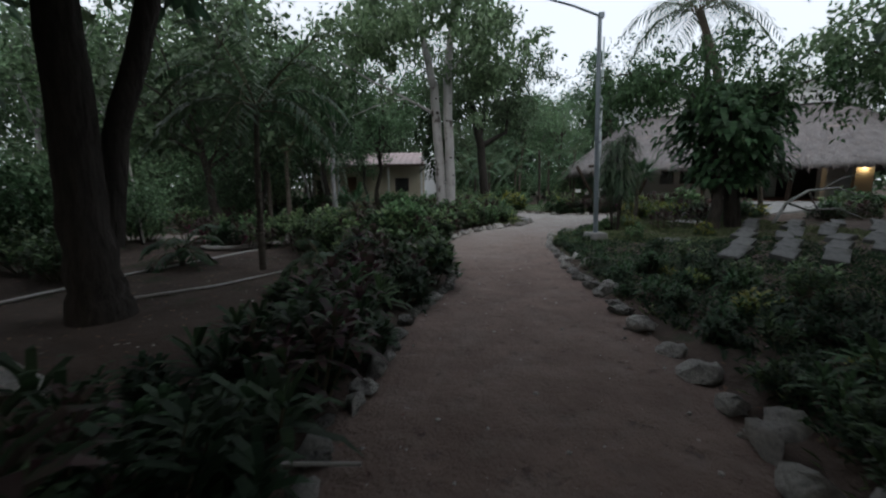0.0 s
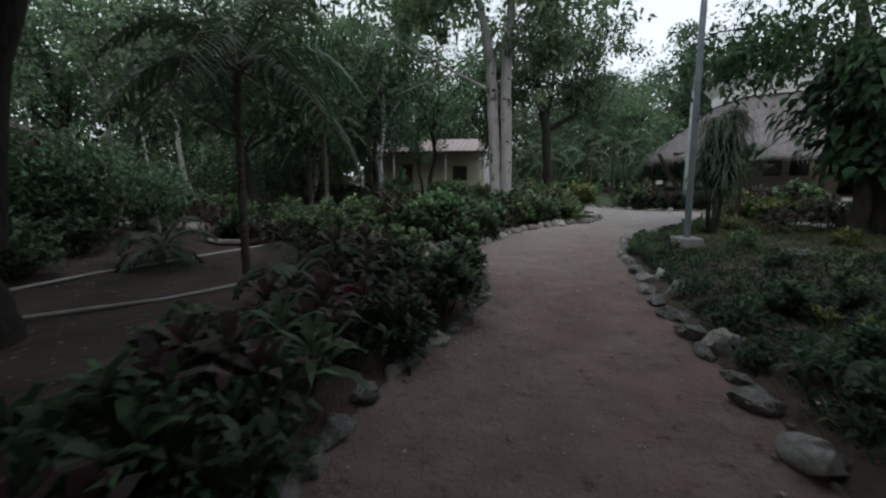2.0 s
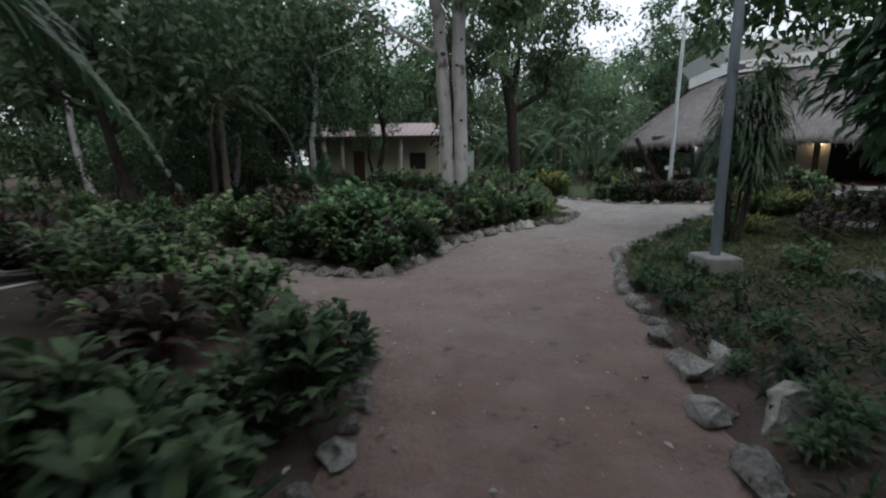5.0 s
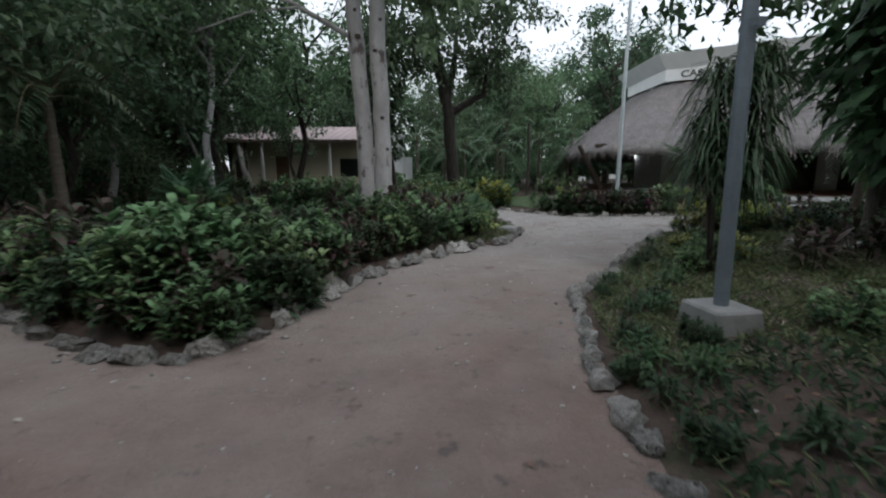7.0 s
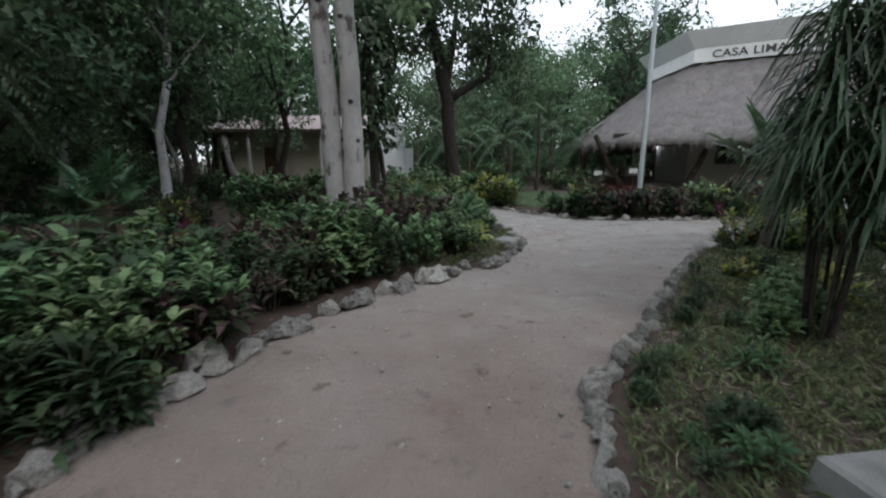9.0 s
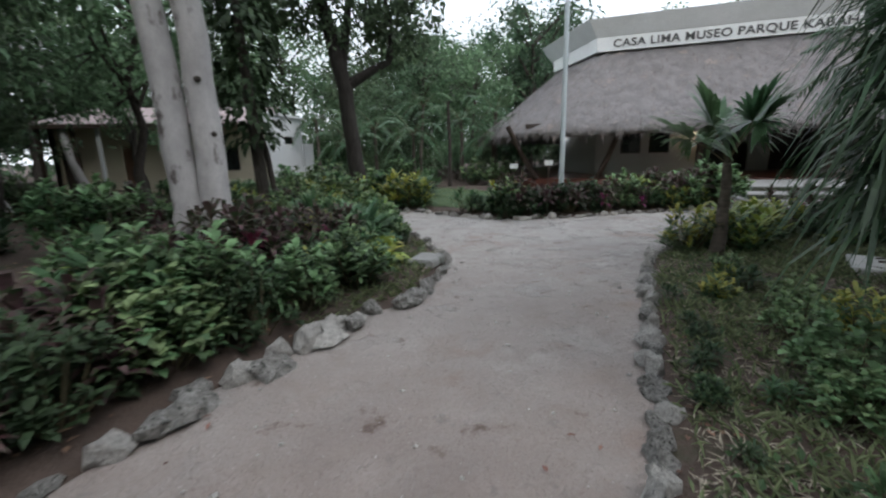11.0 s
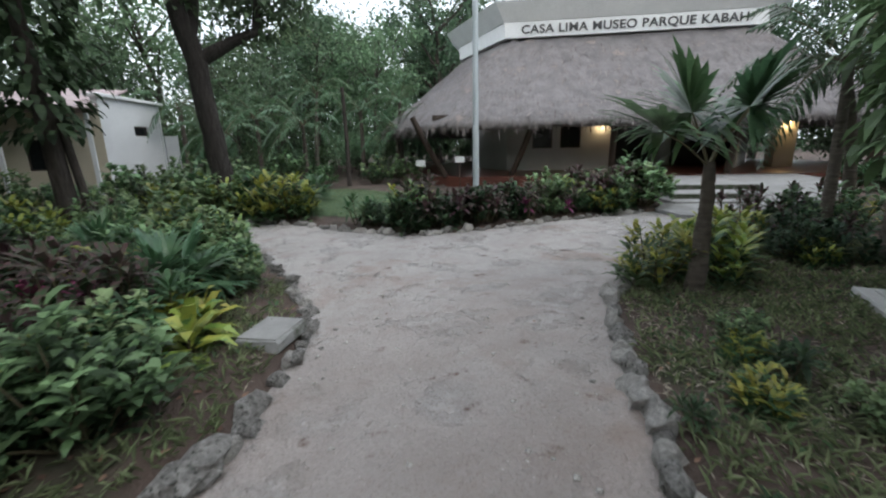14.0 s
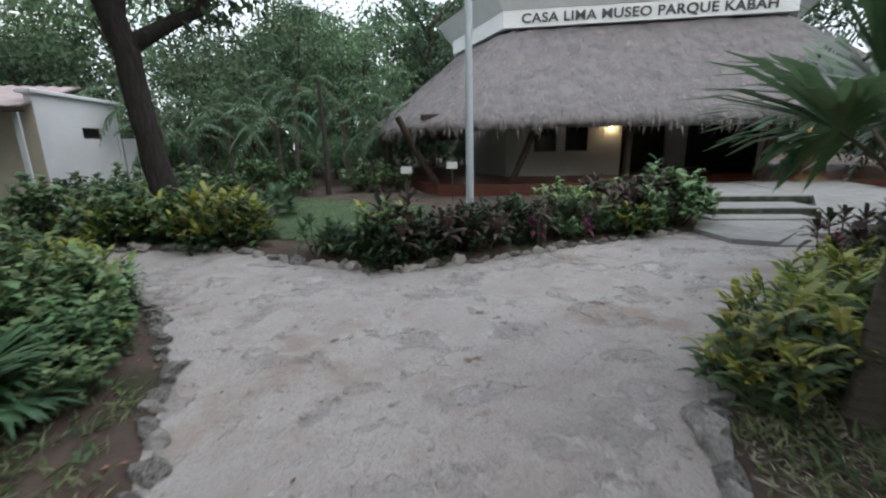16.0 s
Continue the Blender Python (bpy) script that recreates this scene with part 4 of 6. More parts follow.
# ---------------------------------------------------------------- palms
def feather_frond(rng, az, length, rise, sag, n=26, leaf_l=0.45, leaf_w=0.045):
    """One pinnate frond from the origin: midrib tube and hanging leaflets."""
    t = np.linspace(0, 1, 9)
    out = np.stack([math.cos(az) * length * t, math.sin(az) * length * t, rise * np.sin(t * 1.7) - sag * t ** 2.2], -1)
    rib = tube_arrays(out, np.linspace(0.018, 0.004, 9), 5)
    u = np.linspace(0.12, 0.99, n)
    p = np.stack([np.interp(u, t, out[:, k]) for k in range(3)], -1)
    d = unit(np.gradient(p, axis=0))
    s = unit(np.cross(d, [[0, 0, 1.0]]))
    ll = leaf_l * np.sin(np.clip(u * 1.05, 0, 1) * 2.6 + 0.35) * rng.uniform(0.85, 1.1, n)
    a = leaf_arrays(p, s * 0.9 + d * 0.55 + [0, 0, 0.1] + rng.normal(0, 0.08, p.shape), ll, leaf_w, 0.15, 0.45, True)
    b = leaf_arrays(p, -s * 0.9 + d * 0.55 + [0, 0, 0.1] + rng.normal(0, 0.08, p.shape), ll, leaf_w, 0.15, 0.45, True)
    return rib, join([a, b])


def feather_palm(seed, x, y, tall, r0, n, length, label, lean=(0, 0), leaf_l=0.45, sag=1.0, mat=None, rise=0.8):
    rng = np.random.default_rng(seed)
    ob = thing("feather_palm", x, y, float(height(x, y)[0]), label, "palm")
    z = np.linspace(-0.1, tall, 8)
    trunk = np.stack([lean[0] * (z / tall) ** 2, lean[1] * (z / tall) ** 2, z], -1)
    v, f = tube_arrays(trunk, np.linspace(r0 * 1.25, r0 * 0.8, 8), 10, 0.03, seed)
    part_arrays("trunk", v, f, PALMBARK, ob, "", True)
    for k in range(n):
        q = k / n
        rib, leaves = feather_frond(rng, k * 2.4 + rng.uniform(-0.2, 0.2), length * rng.uniform(0.8, 1.1), rise * (1.25 - q) * length * 0.7, sag * q * length * 0.9 + 0.2, 26, leaf_l)
        top = trunk[-1] - [0, 0, 0.12 * q]
        fr = part_arrays("frond", leaves[0] + top, leaves[1], mat or FEATHER, ob)
        part_arrays("midrib", rib[0] + top, rib[1], STEM, fr)
    return ob


def fan_leaf(rng, d, stalk, radius, n=38, wide=2.2):
    """A stalk along d with a round pleated fan of pointed segments."""
    d = unit(np.asarray(d, float))
    s = unit(np.cross(d, [0, 0, 1.0]))
    up = np.cross(s, d)
    hub = d * stalk
    stem = tube_arrays([np.zeros(3), hub * 0.5 + [0, 0, 0.03], hub], [0.014, 0.011, 0.008], 5)
    a = np.linspace(-wide, wide, n)
    ways = np.cos(a)[:, None] * d + np.sin(a)[:, None] * s + up * 0.25 * np.cos(a * 7)[:, None] * 0.2
    v, f = leaf_arrays(np.tile(hub, (n, 1)), ways + rng.normal(0, 0.03, ways.shape), radius * (0.72 + 0.28 * np.cos(a * 0.5)) * rng.uniform(0.85, 1.08, n), radius * 0.085, 0.25, 0.16, True)
    return stem, (v, f)


def fan_palm(seed, x, y, tall, r0, n, stalk, radius, label, mat=None, lo=-0.5, hi=1.3, ways=None):
    rng = np.random.default_rng(seed)
    ob = thing("fan_palm", x, y, float(height(x, y)[0]), label, "palm")
    if tall > 0.3:
        z = np.linspace(-0.1, tall, 9)
        rad = np.linspace(r0 * 1.15, r0 * 0.55, 9)
        v, f = tube_arrays(np.stack([0.04 * np.sin(z * 2), 0 * z, z], -1), rad, 11, 0.10, seed)
        part_arrays("trunk", v, f, PALMBARK, ob, "fibrous ringed palm trunk", True)
    for k in range(n):
        az, el = k * 2.4 + rng.uniform(-0.25, 0.25), lo + (hi - lo) * ((k + 0.5) / n) + rng.uniform(-0.1, 0.1)
        d = ways[k] if ways else [math.cos(az) * math.cos(el), math.sin(az) * math.cos(el), math.sin(el)]
        stem, fan = fan_leaf(rng, d, stalk * rng.uniform(0.8, 1.15), radius * rng.uniform(0.85, 1.1))
        top = np.array([0, 0, max(tall - 0.05, 0.1)])
        fr = part_arrays("fan_leaf", fan[0] + top, fan[1], mat or FAN, ob)
        part_arrays("leaf_stalk", stem[0] + top, stem[1], STEM, fr)
    return ob


# ---------------------------------------------------------------- shrubs
def shrub(name, seed, tall, wide, tips, per_tip, size, ratio, leafmat, label, top=None, up=0.25):
    """A leafy bush: thin stems and whorls of leaves at their ends, open lower down."""
    rng = np.random.default_rng(seed)
    ob = tagged(new(name), label, "shrub")
    pieces, pts, ways = [], [], []
    for k in range(tips):
        a, r = rng.uniform(0, 6.283), wide * math.sqrt(rng.uniform(0, 1))
        h = tall * rng.uniform(0.30, 1.0) * (1 - 0.35 * (r / wide) ** 2)
        e = np.array([r * math.cos(a), r * math.sin(a), h])
        if k % 2 == 0:
            pieces.append(tube_arrays([e * [0.25, 0.25, 0] - [0, 0, 0.05], e * [0.7, 0.7, 0.55], e], [0.011, 0.009, 0.005], 4))
        for j in range(per_tip):
            b = rng.uniform(0, 6.283)
            pts.append(e - [0, 0, 0.22 * size * j / per_tip * 4])
            ways.append([math.cos(b), math.sin(b), up + 0.7 * (1 - j / per_tip) + rng.normal(0, 0.15)])
    v, f = join(pieces)
    part_arrays("woody_base", v, f, STEM, ob)
    pts, ways = np.array(pts), np.array(ways)
    sz = size * rng.uniform(0.65, 1.25, len(pts))
    cut = (np.arange(len(pts)) % per_tip) < per_tip * 0.4 if top else np.zeros(len(pts), bool)
    for m, mat, nm in ((~cut, leafmat, "foliage"), (cut, top, "young_leaves")):
        if m.any():
            v, f = leaf_arrays(pts[m], ways[m], sz[m], sz[m] * ratio, 0.2, 0.3, True)
            part_arrays(nm, v, f, mat, ob)
    return ob


def cordyline(seed, stems, tall, n, length, width, mat, label, tip=None):
    """Bare canes, each ending in a rosette of long blades."""
    rng = np.random.default_rng(seed)
    ob = tagged(new("cordyline"), label, "shrub")
    for k in range(stems):
        a, r = k * 2.4 + rng.uniform(-0.3, 0.3), 0.1 + 0.26 * rng.uniform(0, 1)
        h = tall * rng.uniform(0.45, 1.0)
        e = np.array([r * math.cos(a), r * math.sin(a), h])
        v, f = tube_arrays([e * [0.4, 0.4, 0] - [0, 0, 0.05], e * [0.8, 0.8, 0.5], e], [0.014, 0.012, 0.01], 5)
        part_arrays("cane", v, f, STEM, ob)
        j = np.arange(n)
        az = j * 2.4
        el = 1.25 - 1.25 * (j / n) + rng.normal(0, 0.1, n)
        d = np.stack([np.cos(az) * np.cos(el), np.sin(az) * np.cos(el), np.sin(el)], -1)
        p = e - np.stack([0 * j, 0 * j, 0.16 * j / n], -1)
        v, f = leaf_arrays(p, d, length * rng.uniform(0.75, 1.1, n), width * rng.uniform(0.8, 1.15, n), 0.2, 0.42, True)
        part_arrays("leaf_rosette", v, f, tip if tip and k == 0 else mat, ob)
    return ob


SHRUB = [shrub("leafy_shrub", 31, 1.1, 0.46, 42, 10, 0.21, 0.34, GREEN, "leafy green hedge shrub with oblong leaves", LIME),
         shrub("leafy_shrub", 32, 0.9, 0.5, 44, 10, 0.20, 0.34, GREEN, "dense green hedge shrub with oblong leaves", LIME),
         shrub("leafy_shrub", 33, 0.80, 0.45, 55, 9, 0.15, 0.42, DEEP, "dark green broad-leaved hedge shrub")]
LIGHTSHRUB = [shrub("leafy_shrub", 34, 0.85, 0.5, 55, 9, 0.15, 0.6, LIME, "light green round-leaved shrub", LIME),
              shrub("leafy_shrub", 35, 0.7, 0.45, 50, 9, 0.14, 0.55, GREEN, "fresh green round-leaved shrub", LIME)]
CROTON = [shrub("croton_shrub", 36, 0.7, 0.42, 34, 12, 0.26, 0.2, GREEN, "croton shrub with yellow and green leaves", YELLOW, 0.4),
          shrub("croton_shrub", 37, 0.6, 0.4, 30, 12, 0.28, 0.22, GREEN, "variegated yellow-green croton shrub", YELLOW, 0.4)]
DARKCROTON = [shrub("croton_shrub", 38, 0.7, 0.42, 36, 11, 0.24, 0.26, DEEP, "dark green croton shrub beside the path", GREEN, 0.35),
              shrub("croton_shrub", 39, 0.6, 0.45, 36, 11, 0.26, 0.22, DEEP, "dark strap-leaved croton shrub", DEEP, 0.35)]
CORDY = [cordyline(41, 5, 0.75, 15, 0.42, 0.085, PURPLE, "purple-leaved cordyline on thin bare canes"),
         cordyline(42, 6, 0.62, 14, 0.38, 0.075, PURPLE, "reddish purple cordyline on short canes", None),
         cordyline(43, 5, 0.8, 15, 0.40, 0.08, PURPLE, "purple cordyline with bright magenta young leaves", PINK)]
GREENCORDY = [cordyline(44, 5, 0.6, 16, 0.46, 0.06, GREEN, "green strap-leaved cordyline on short canes"), cordyline(45, 4, 0.5, 16, 0.5, 0.06, DEEP, "dark green strap-leaved cordyline on short canes")]
YELLOWCORDY = [cordyline(46, 2, 0.3, 14, 0.46, 0.11, YELLOW, "low yellow-leaved plant by the stone edging")]
used_up = set()


def grow(kinds, x, y, s=1.0, rng=np.random.default_rng(9)):
    ob = kinds[int(rng.integers(0, len(kinds)))]
    m = put(ob, x, y, rng.uniform(0, 360), s * rng.uniform(0.85, 1.15))
    if ob in used_up:
        return copy_thing(ob, m)
    used_up.add(ob)
    ob.matrix_basis = pose(*m.translation)
    return ob


def along(line, gap, off, lo=0.0, hi=1e9, jitter=0.1, rng=None):
    """Points beside a bed's edge, moved into the bed by off; lo and hi are lengths along it."""
    rng = rng or np.random.default_rng(3)
    p = np.array(line, float)
    seg = np.hypot(*np.diff(p, axis=0).T)
    s = np.r_[0, np.cumsum(seg)]
    out = []
    at = max(lo, 0.0)
    while at < min(hi, s[-1]):
        k = min(np.searchsorted(s, at, "right") - 1, len(seg) - 1)
        d = (p[k + 1] - p[k]) / seg[k]
        q = p[k] + d * (at - s[k]) + np.array([-d[1], d[0]]) * (off + rng.normal(0, jitter))
        q += d * rng.normal(0, jitter)
        if inside([q], WAY)[0] < -0.12:
            out.append((float(q[0]), float(q[1])))
        at += gap * rng.uniform(0.8, 1.2)
    return out


def mixed(line, gap, off, lo, hi, choices, s, seed, jitter=0.12):
    rng = np.random.default_rng(seed)
    for x, y in along(line, gap, off, lo, hi, jitter, rng):
        grow(choices[int(rng.integers(0, len(choices)))], x, y, s * rng.uniform(0.72, 1.25))


# bed beside the first stretch: dark crotons and cordylines (length 9 lies level with the walk's start)
for off, gap, sc in ((0.42, 0.42, 0.75), (0.85, 0.5, 0.85), (1.3, 0.7, 0.85)):
    mixed(BED_A, gap, off, 11.5, 20.6 - off * 2.2, [DARKCROTON, DARKCROTON, CORDY, GREENCORDY], sc, int(off * 100))
mixed(BED_A, 0.6, 0.75, 21.2, 26.5, [SHRUB, DARKCROTON, LIGHTSHRUB], 0.6, 5)
mixed(BED_A, 0.6, 1.4, 19.6, 27.5, [SHRUB, DARKCROTON, CORDY], 0.8, 6)
mixed(BED_A, 0.8, 0.6, 27.5, 38, [SHRUB, LIGHTSHRUB, CORDY], 0.9, 7)
# bed between the two paths: full hedge of green shrubs
mixed(BED_B, 0.8, 0.6, 0, 13.5, [SHRUB, LIGHTSHRUB], 0.9, 10)
for off, gap, sc in ((0.42, 0.36, 0.78), (0.85, 0.42, 0.95), (1.35, 0.5, 1.05)):
    mixed(BED_B, gap, off, 13.5, 19.5, [SHRUB, DARKCROTON, SHRUB, CORDY], sc, 11 + int(off * 100))
for off, gap, sc in ((0.45, 0.40, 0.72), (0.9, 0.42, 0.92), (1.4, 0.5, 1.0), (2.0, 0.6, 1.0)):
    mixed(BED_B, gap, off, 19.5, 22.0, [SHRUB, SHRUB, LIGHTSHRUB, CORDY, DARKCROTON], sc, 14 + int(off * 100))
mixed(BED_B, 0.42, 0.55, 21.9, 23.4, [DARKCROTON, SHRUB, GREENCORDY], 0.75, 19)
for off, gap, sc in ((0.95, 0.6, 0.85), (1.45, 0.6, 1.0), (2.05, 0.65, 1.05)):
    mixed(BED_B, gap, off, 21.9, 24.4, [CORDY, GREENCORDY, DARKCROTON, SHRUB, DARKCROTON], sc, 15 + int(off * 100))
for off, gap in ((1.75, 0.7), (2.4, 0.7)):
    mixed(BED_B, gap, off, 24.9, 27.2, [DARKCROTON, CORDY, GREENCORDY], 0.85, 17 + int(off * 100))
mixed(BED_B, 0.55, 0.55, 29.0, 37, [LIGHTSHRUB, SHRUB, CROTON], 0.9, 20)
mixed(BED_B, 0.7, 1.3, 27.5, 36, [SHRUB, CORDY, CROTON, LIGHTSHRUB], 1.0, 21)
for x, y in ((-1.5, 16), (-0.6, 15.2), (0.2, 16.4), (-2.4, 17.2), (-0.8, 17.8), (0.6, 18.4), (-3.6, 18.2), (-1.8, 19.6), (-4.6, 17), (-0.4, 20.1), (2.2, 19.8), (1.8, 20.6),
             (0.3, 20.7), (2.6, 21.6), (-1.2, 22.2), (0.2, 23.0), (1.6, 23.5), (2.4, 24.2), (-6.5, 18.5), (-8, 19.5), (-3, 21.5), (-5, 22.5)):
    grow([CORDY, SHRUB, CORDY, CROTON][int(abs(x * 7 + y * 3)) % 4], x, y, 0.95)
# hedge before the lawn
mixed(BED_C, 0.45, 0.6, 8.3, 12.3, [CROTON, CROTON, LIGHTSHRUB], 1.35, 30)
mixed(BED_C, 0.5, 1.2, 7.5, 12.0, [CROTON, CROTON, DARKCROTON], 1.4, 31)
mixed(BED_C, 0.7, 0.7, 1.0, 8.0, [CROTON, SHRUB, LIGHTSHRUB], 1.2, 32)
mixed(BED_C, 0.36, 0.45, 13.9, 17.2, [CORDY, GREENCORDY, DARKCROTON, SHRUB], 0.9, 33)
mixed(BED_C, 0.45, 0.95, 14.3, 17.2, [CORDY, CROTON, GREENCORDY], 1.05, 34)
for off, gap, sc in ((0.42, 0.4, 0.85), (0.85, 0.42, 1.0), (1.3, 0.5, 1.15)):
    mixed(BED_C, gap, off, 17.2, 21.4 - off * 0.2, [CORDY, GREENCORDY, DARKCROTON, CROTON, CORDY, SHRUB], sc, 45 + int(off * 100))
grow(CORDY[2:], 12.0, 24.9, 1.15)
grow(LIGHTSHRUB, 12.5, 24.6, 1.35)
grow(CORDY, 12.9, 24.2, 1.3)
grow(SHRUB, 13.2, 24.5, 1.3)
grow(CORDY, 12.4, 24.1, 1.2)
grow(LIGHTSHRUB, 13.2, 23.9, 1.5)
grow(LIGHTSHRUB, 13.55, 24.15, 1.6)
grow(CORDY, 13.5, 24.5, 1.5)
# bed on the other side: low growth behind the stones
mixed(BED_D, 0.5, 0.7, 0.4, 4.6, [CORDY, CORDY, DARKCROTON, CROTON], 0.75, 39)
mixed(BED_D, 0.7, 1.5, 0.4, 4.6, [CORDY, SHRUB, CROTON], 0.8, 38)
mixed(BED_D, 0.42, 0.40, 9.0, 22.0, [GREENCORDY, DARKCROTON, GREENCORDY, DARKCROTON], 0.28, 36)
mixed(BED_D, 0.7, 0.85, 11.0, 22.0, [GREENCORDY, DARKCROTON, GREENCORDY], 0.34, 40)
mixed(BED_D, 0.8, 1.5, 17.0, 23.0, [DARKCROTON, GREENCORDY], 0.5, 37)
mixed(BED_D, 0.9, 2.3, 17.5, 23.0, [DARKCROTON, SHRUB, GREENCORDY], 0.55, 35)
mixed(BED_D, 0.45, 0.7, 17.5, 24, [GREENCORDY, DARKCROTON], 0.4, 47)
mixed(BED_D, 0.5, 1.3, 17.5, 24, [DARKCROTON, GREENCORDY, CROTON], 0.45, 48)
mixed(BED_D, 0.7, 2.0, 18, 25, [DARKCROTON, GREENCORDY], 0.55, 49)
mixed(BED_D, 0.5, 0.5, 22.5, 31, [DARKCROTON, GREENCORDY], 0.5, 41)
mixed(BED_D, 0.7, 1.1, 22.5, 31, [DARKCROTON, GREENCORDY, DARKCROTON], 0.65, 42)
mixed(BED_D, 0.8, 1.9, 24, 31, [DARKCROTON, CORDY], 0.8, 43)
mixed(BED_D, 0.9, 2.8, 25, 31, [DARKCROTON], 0.9, 44)
for kinds, x, y, s in ((CROTON, 8.95, 19.2, 1.05), (CROTON, 9.35, 19.45, 1.1), (CROTON, 8.3, 19.35, 0.9), (CROTON, 9.0, 19.65, 1.0), (CORDY, 10.4, 19.9, 0.8), (CORDY, 11.2, 20.3, 0.8),
                       (CORDY, 12.2, 20.7, 0.8), (CORDY, 11.8, 19.8, 0.9), (DARKCROTON, 12.9, 20.4, 0.9), (CORDY, 13.6, 20.6, 0.8), (CORDY, 7.6, 15.4, 1.0), (CORDY, 8.3, 16.1, 1.1),
                       (CORDY, 9.3, 16.3, 0.9), (SHRUB, 10.2, 16.9, 0.9), (LIGHTSHRUB, 5.9, 15.4, 0.5), (SHRUB, 7.5, 17.9, 0.35), (CROTON, 6.9, 17.35, 0.45), (CROTON, 7.35, 17.75, 0.4),
                       (LIGHTSHRUB, 6.6, 16.3, 0.55), (LIGHTSHRUB, 7.3, 16.9, 0.5), (CROTON, 7.1, 16.2, 0.6), (GREENCORDY, 7.4, 17.5, 0.45), (LIGHTSHRUB, 6.1, 15.6, 0.6), (CROTON, 10.6, 18.9, 0.7),
                       (DARKCROTON, 11.2, 18.9, 0.9), (DARKCROTON, 12.4, 18.3, 1.0), (CROTON, 8.1, 13.8, 0.6), (SHRUB, 5.9, 13.2, 0.5), (DARKCROTON, 5.6, 11.6, 0.5)):
    grow(kinds, x, y, s)
grow(LIGHTSHRUB, 3.95, 21.45, 0.7)
grow(LIGHTSHRUB, 3.85, 21.9, 0.8)
grow(LIGHTSHRUB, 3.6, 22.5, 0.95)
grow(SHRUB, 3.3, 23.0, 1.1)
grow(YELLOWCORDY, 3.55, 20.2, 1.0)
grow(YELLOWCORDY, 3.5, 19.8, 1.1)
grow(YELLOWCORDY, 3.25, 21.2, 0.8)
for x, y in ((1.15, 20.3), (0.6, 20.25), (1.6, 20.6), (1.7, 19.7)):
    grow(CORDY, x, y, 1.1)
grow(CORDY, 2.75, 20.9, 0.95)
grow(CORDY, 2.5, 21.5, 1.0)
grow(CROTON, 2.75, 19.35, 0.7)
grow(LIGHTSHRUB, 3.75, 22.6, 0.75)
grow(LIGHTSHRUB, 3.5, 23.3, 0.9)
grow(CROTON, 3.95, 22.2, 0.5)
grow(GREENCORDY, 3.3, 20.4, 0.8)
grow(GREENCORDY, 3.0, 19.9, 0.8)

# palms, where they stand
fan_palm(51, 8.4, 18.93, 1.4, 0.09, 6, 0.7, 0.85, "young fan palm with a fibrous trunk", None, 0.5, 1.35,
         [(0.5, -0.3, 1.0), (-0.95, 0.2, 0.6), (-0.35, 0.2, 1.0), (0.3, 0.65, 0.85), (0.8, 0.3, 0.65), (0.05, -0.5, 0.9)])
fan_palm(52, 3.3, 21.25, 0.12, 0.1, 10, 0.4, 0.62, "low trunkless fan palm at the path's edge", None, 0.1, 1.3)
fan_palm(53, 2.3, 22.9, 0.12, 0.1, 12, 0.45, 0.5, "small low fan palm among shrubs", None, 0.1, 1.3)
fan_palm(54, -2.7, 19.1, 0.7, 0.1, 14, 0.55, 0.65, "low bushy fan palm behind the hedge", None, -0.1, 1.3)
fan_palm(55, 5.9, 29.8, 0.15, 0.1, 12, 0.4, 0.5, "small fan palm standing on the lawn", None, 0.1, 1.3)
feather_palm(61, -2.6, 9.9, 3.0, 0.055, 17, 1.9, "slender dark feather palm on bare earth", (0.05, 0.1), 0.6, 1.1)
feather_palm(62, -5.3, 19.0, 2.9, 0.08, 13, 2.0, "dark feather palm behind the hedge")
feather_palm(63, -6.7, 20.6, 3.4, 0.08, 13, 2.1, "tall dark feather palm behind the hedge")
feather_palm(64, 12.6, 19.75, 2.7, 0.08, 12, 1.5, "slender feather palm with drooping leaflets", (0.35, 0.2), 0.55, 1.3)
feather_palm(65, 14.3, 20.2, 3.0, 0.09, 12, 1.7, "slender feather palm by the ramp", (-0.4, 0.3), 0.55, 1.2)
feather_palm(66, 11.9, 18.6, 7.7, 0.16, 20, 3.0, "tall coconut palm rising over the garden", (-1.7, 0), 0.8, 1.15, None, 0.65)
feather_palm(67, 6.6, 36.5, 2.6, 0.09, 13, 2.2, "green feather palm at the forest's edge", (0, 0), 0.6, 1.2, FAN)
feather_palm(68, 9.6, 38.0, 3.4, 0.1, 14, 2.4, "arching feather palm at the forest's edge", (0, 0), 0.6, 1.2, FAN)
feather_palm(69, 4.8, 39.0, 3.0, 0.1, 14, 2.3, "arching green palm before the forest", (0, 0), 0.6, 1.2, FAN)
feather_palm(70, 12.5, 40.5, 4.2, 0.12, 14, 2.5, "tall arching palm before the forest", (0, 0), 0.65, 1.3, FAN)
feather_palm(73, 3.4, 36.4, 2.2, 0.09, 13, 2.0, "low arching palm before the forest", (0, 0), 0.6, 1.2, FAN)
feather_palm(74, 11.0, 36.6, 2.4, 0.09, 13, 2.1, "bright arching palm behind the lawn", (0, 0), 0.6, 1.2, FAN)
feather_palm(75, 7.8, 41.5, 4.6, 0.1, 14, 2.5, "tall feather palm inside the forest's edge", (0.3, 0), 0.65, 1.3, FAN)
feather_palm(76, 1.6, 40.0, 3.6, 0.1, 13, 2.2, "feather palm beside the small house", (0, 0), 0.6, 1.2, FAN)
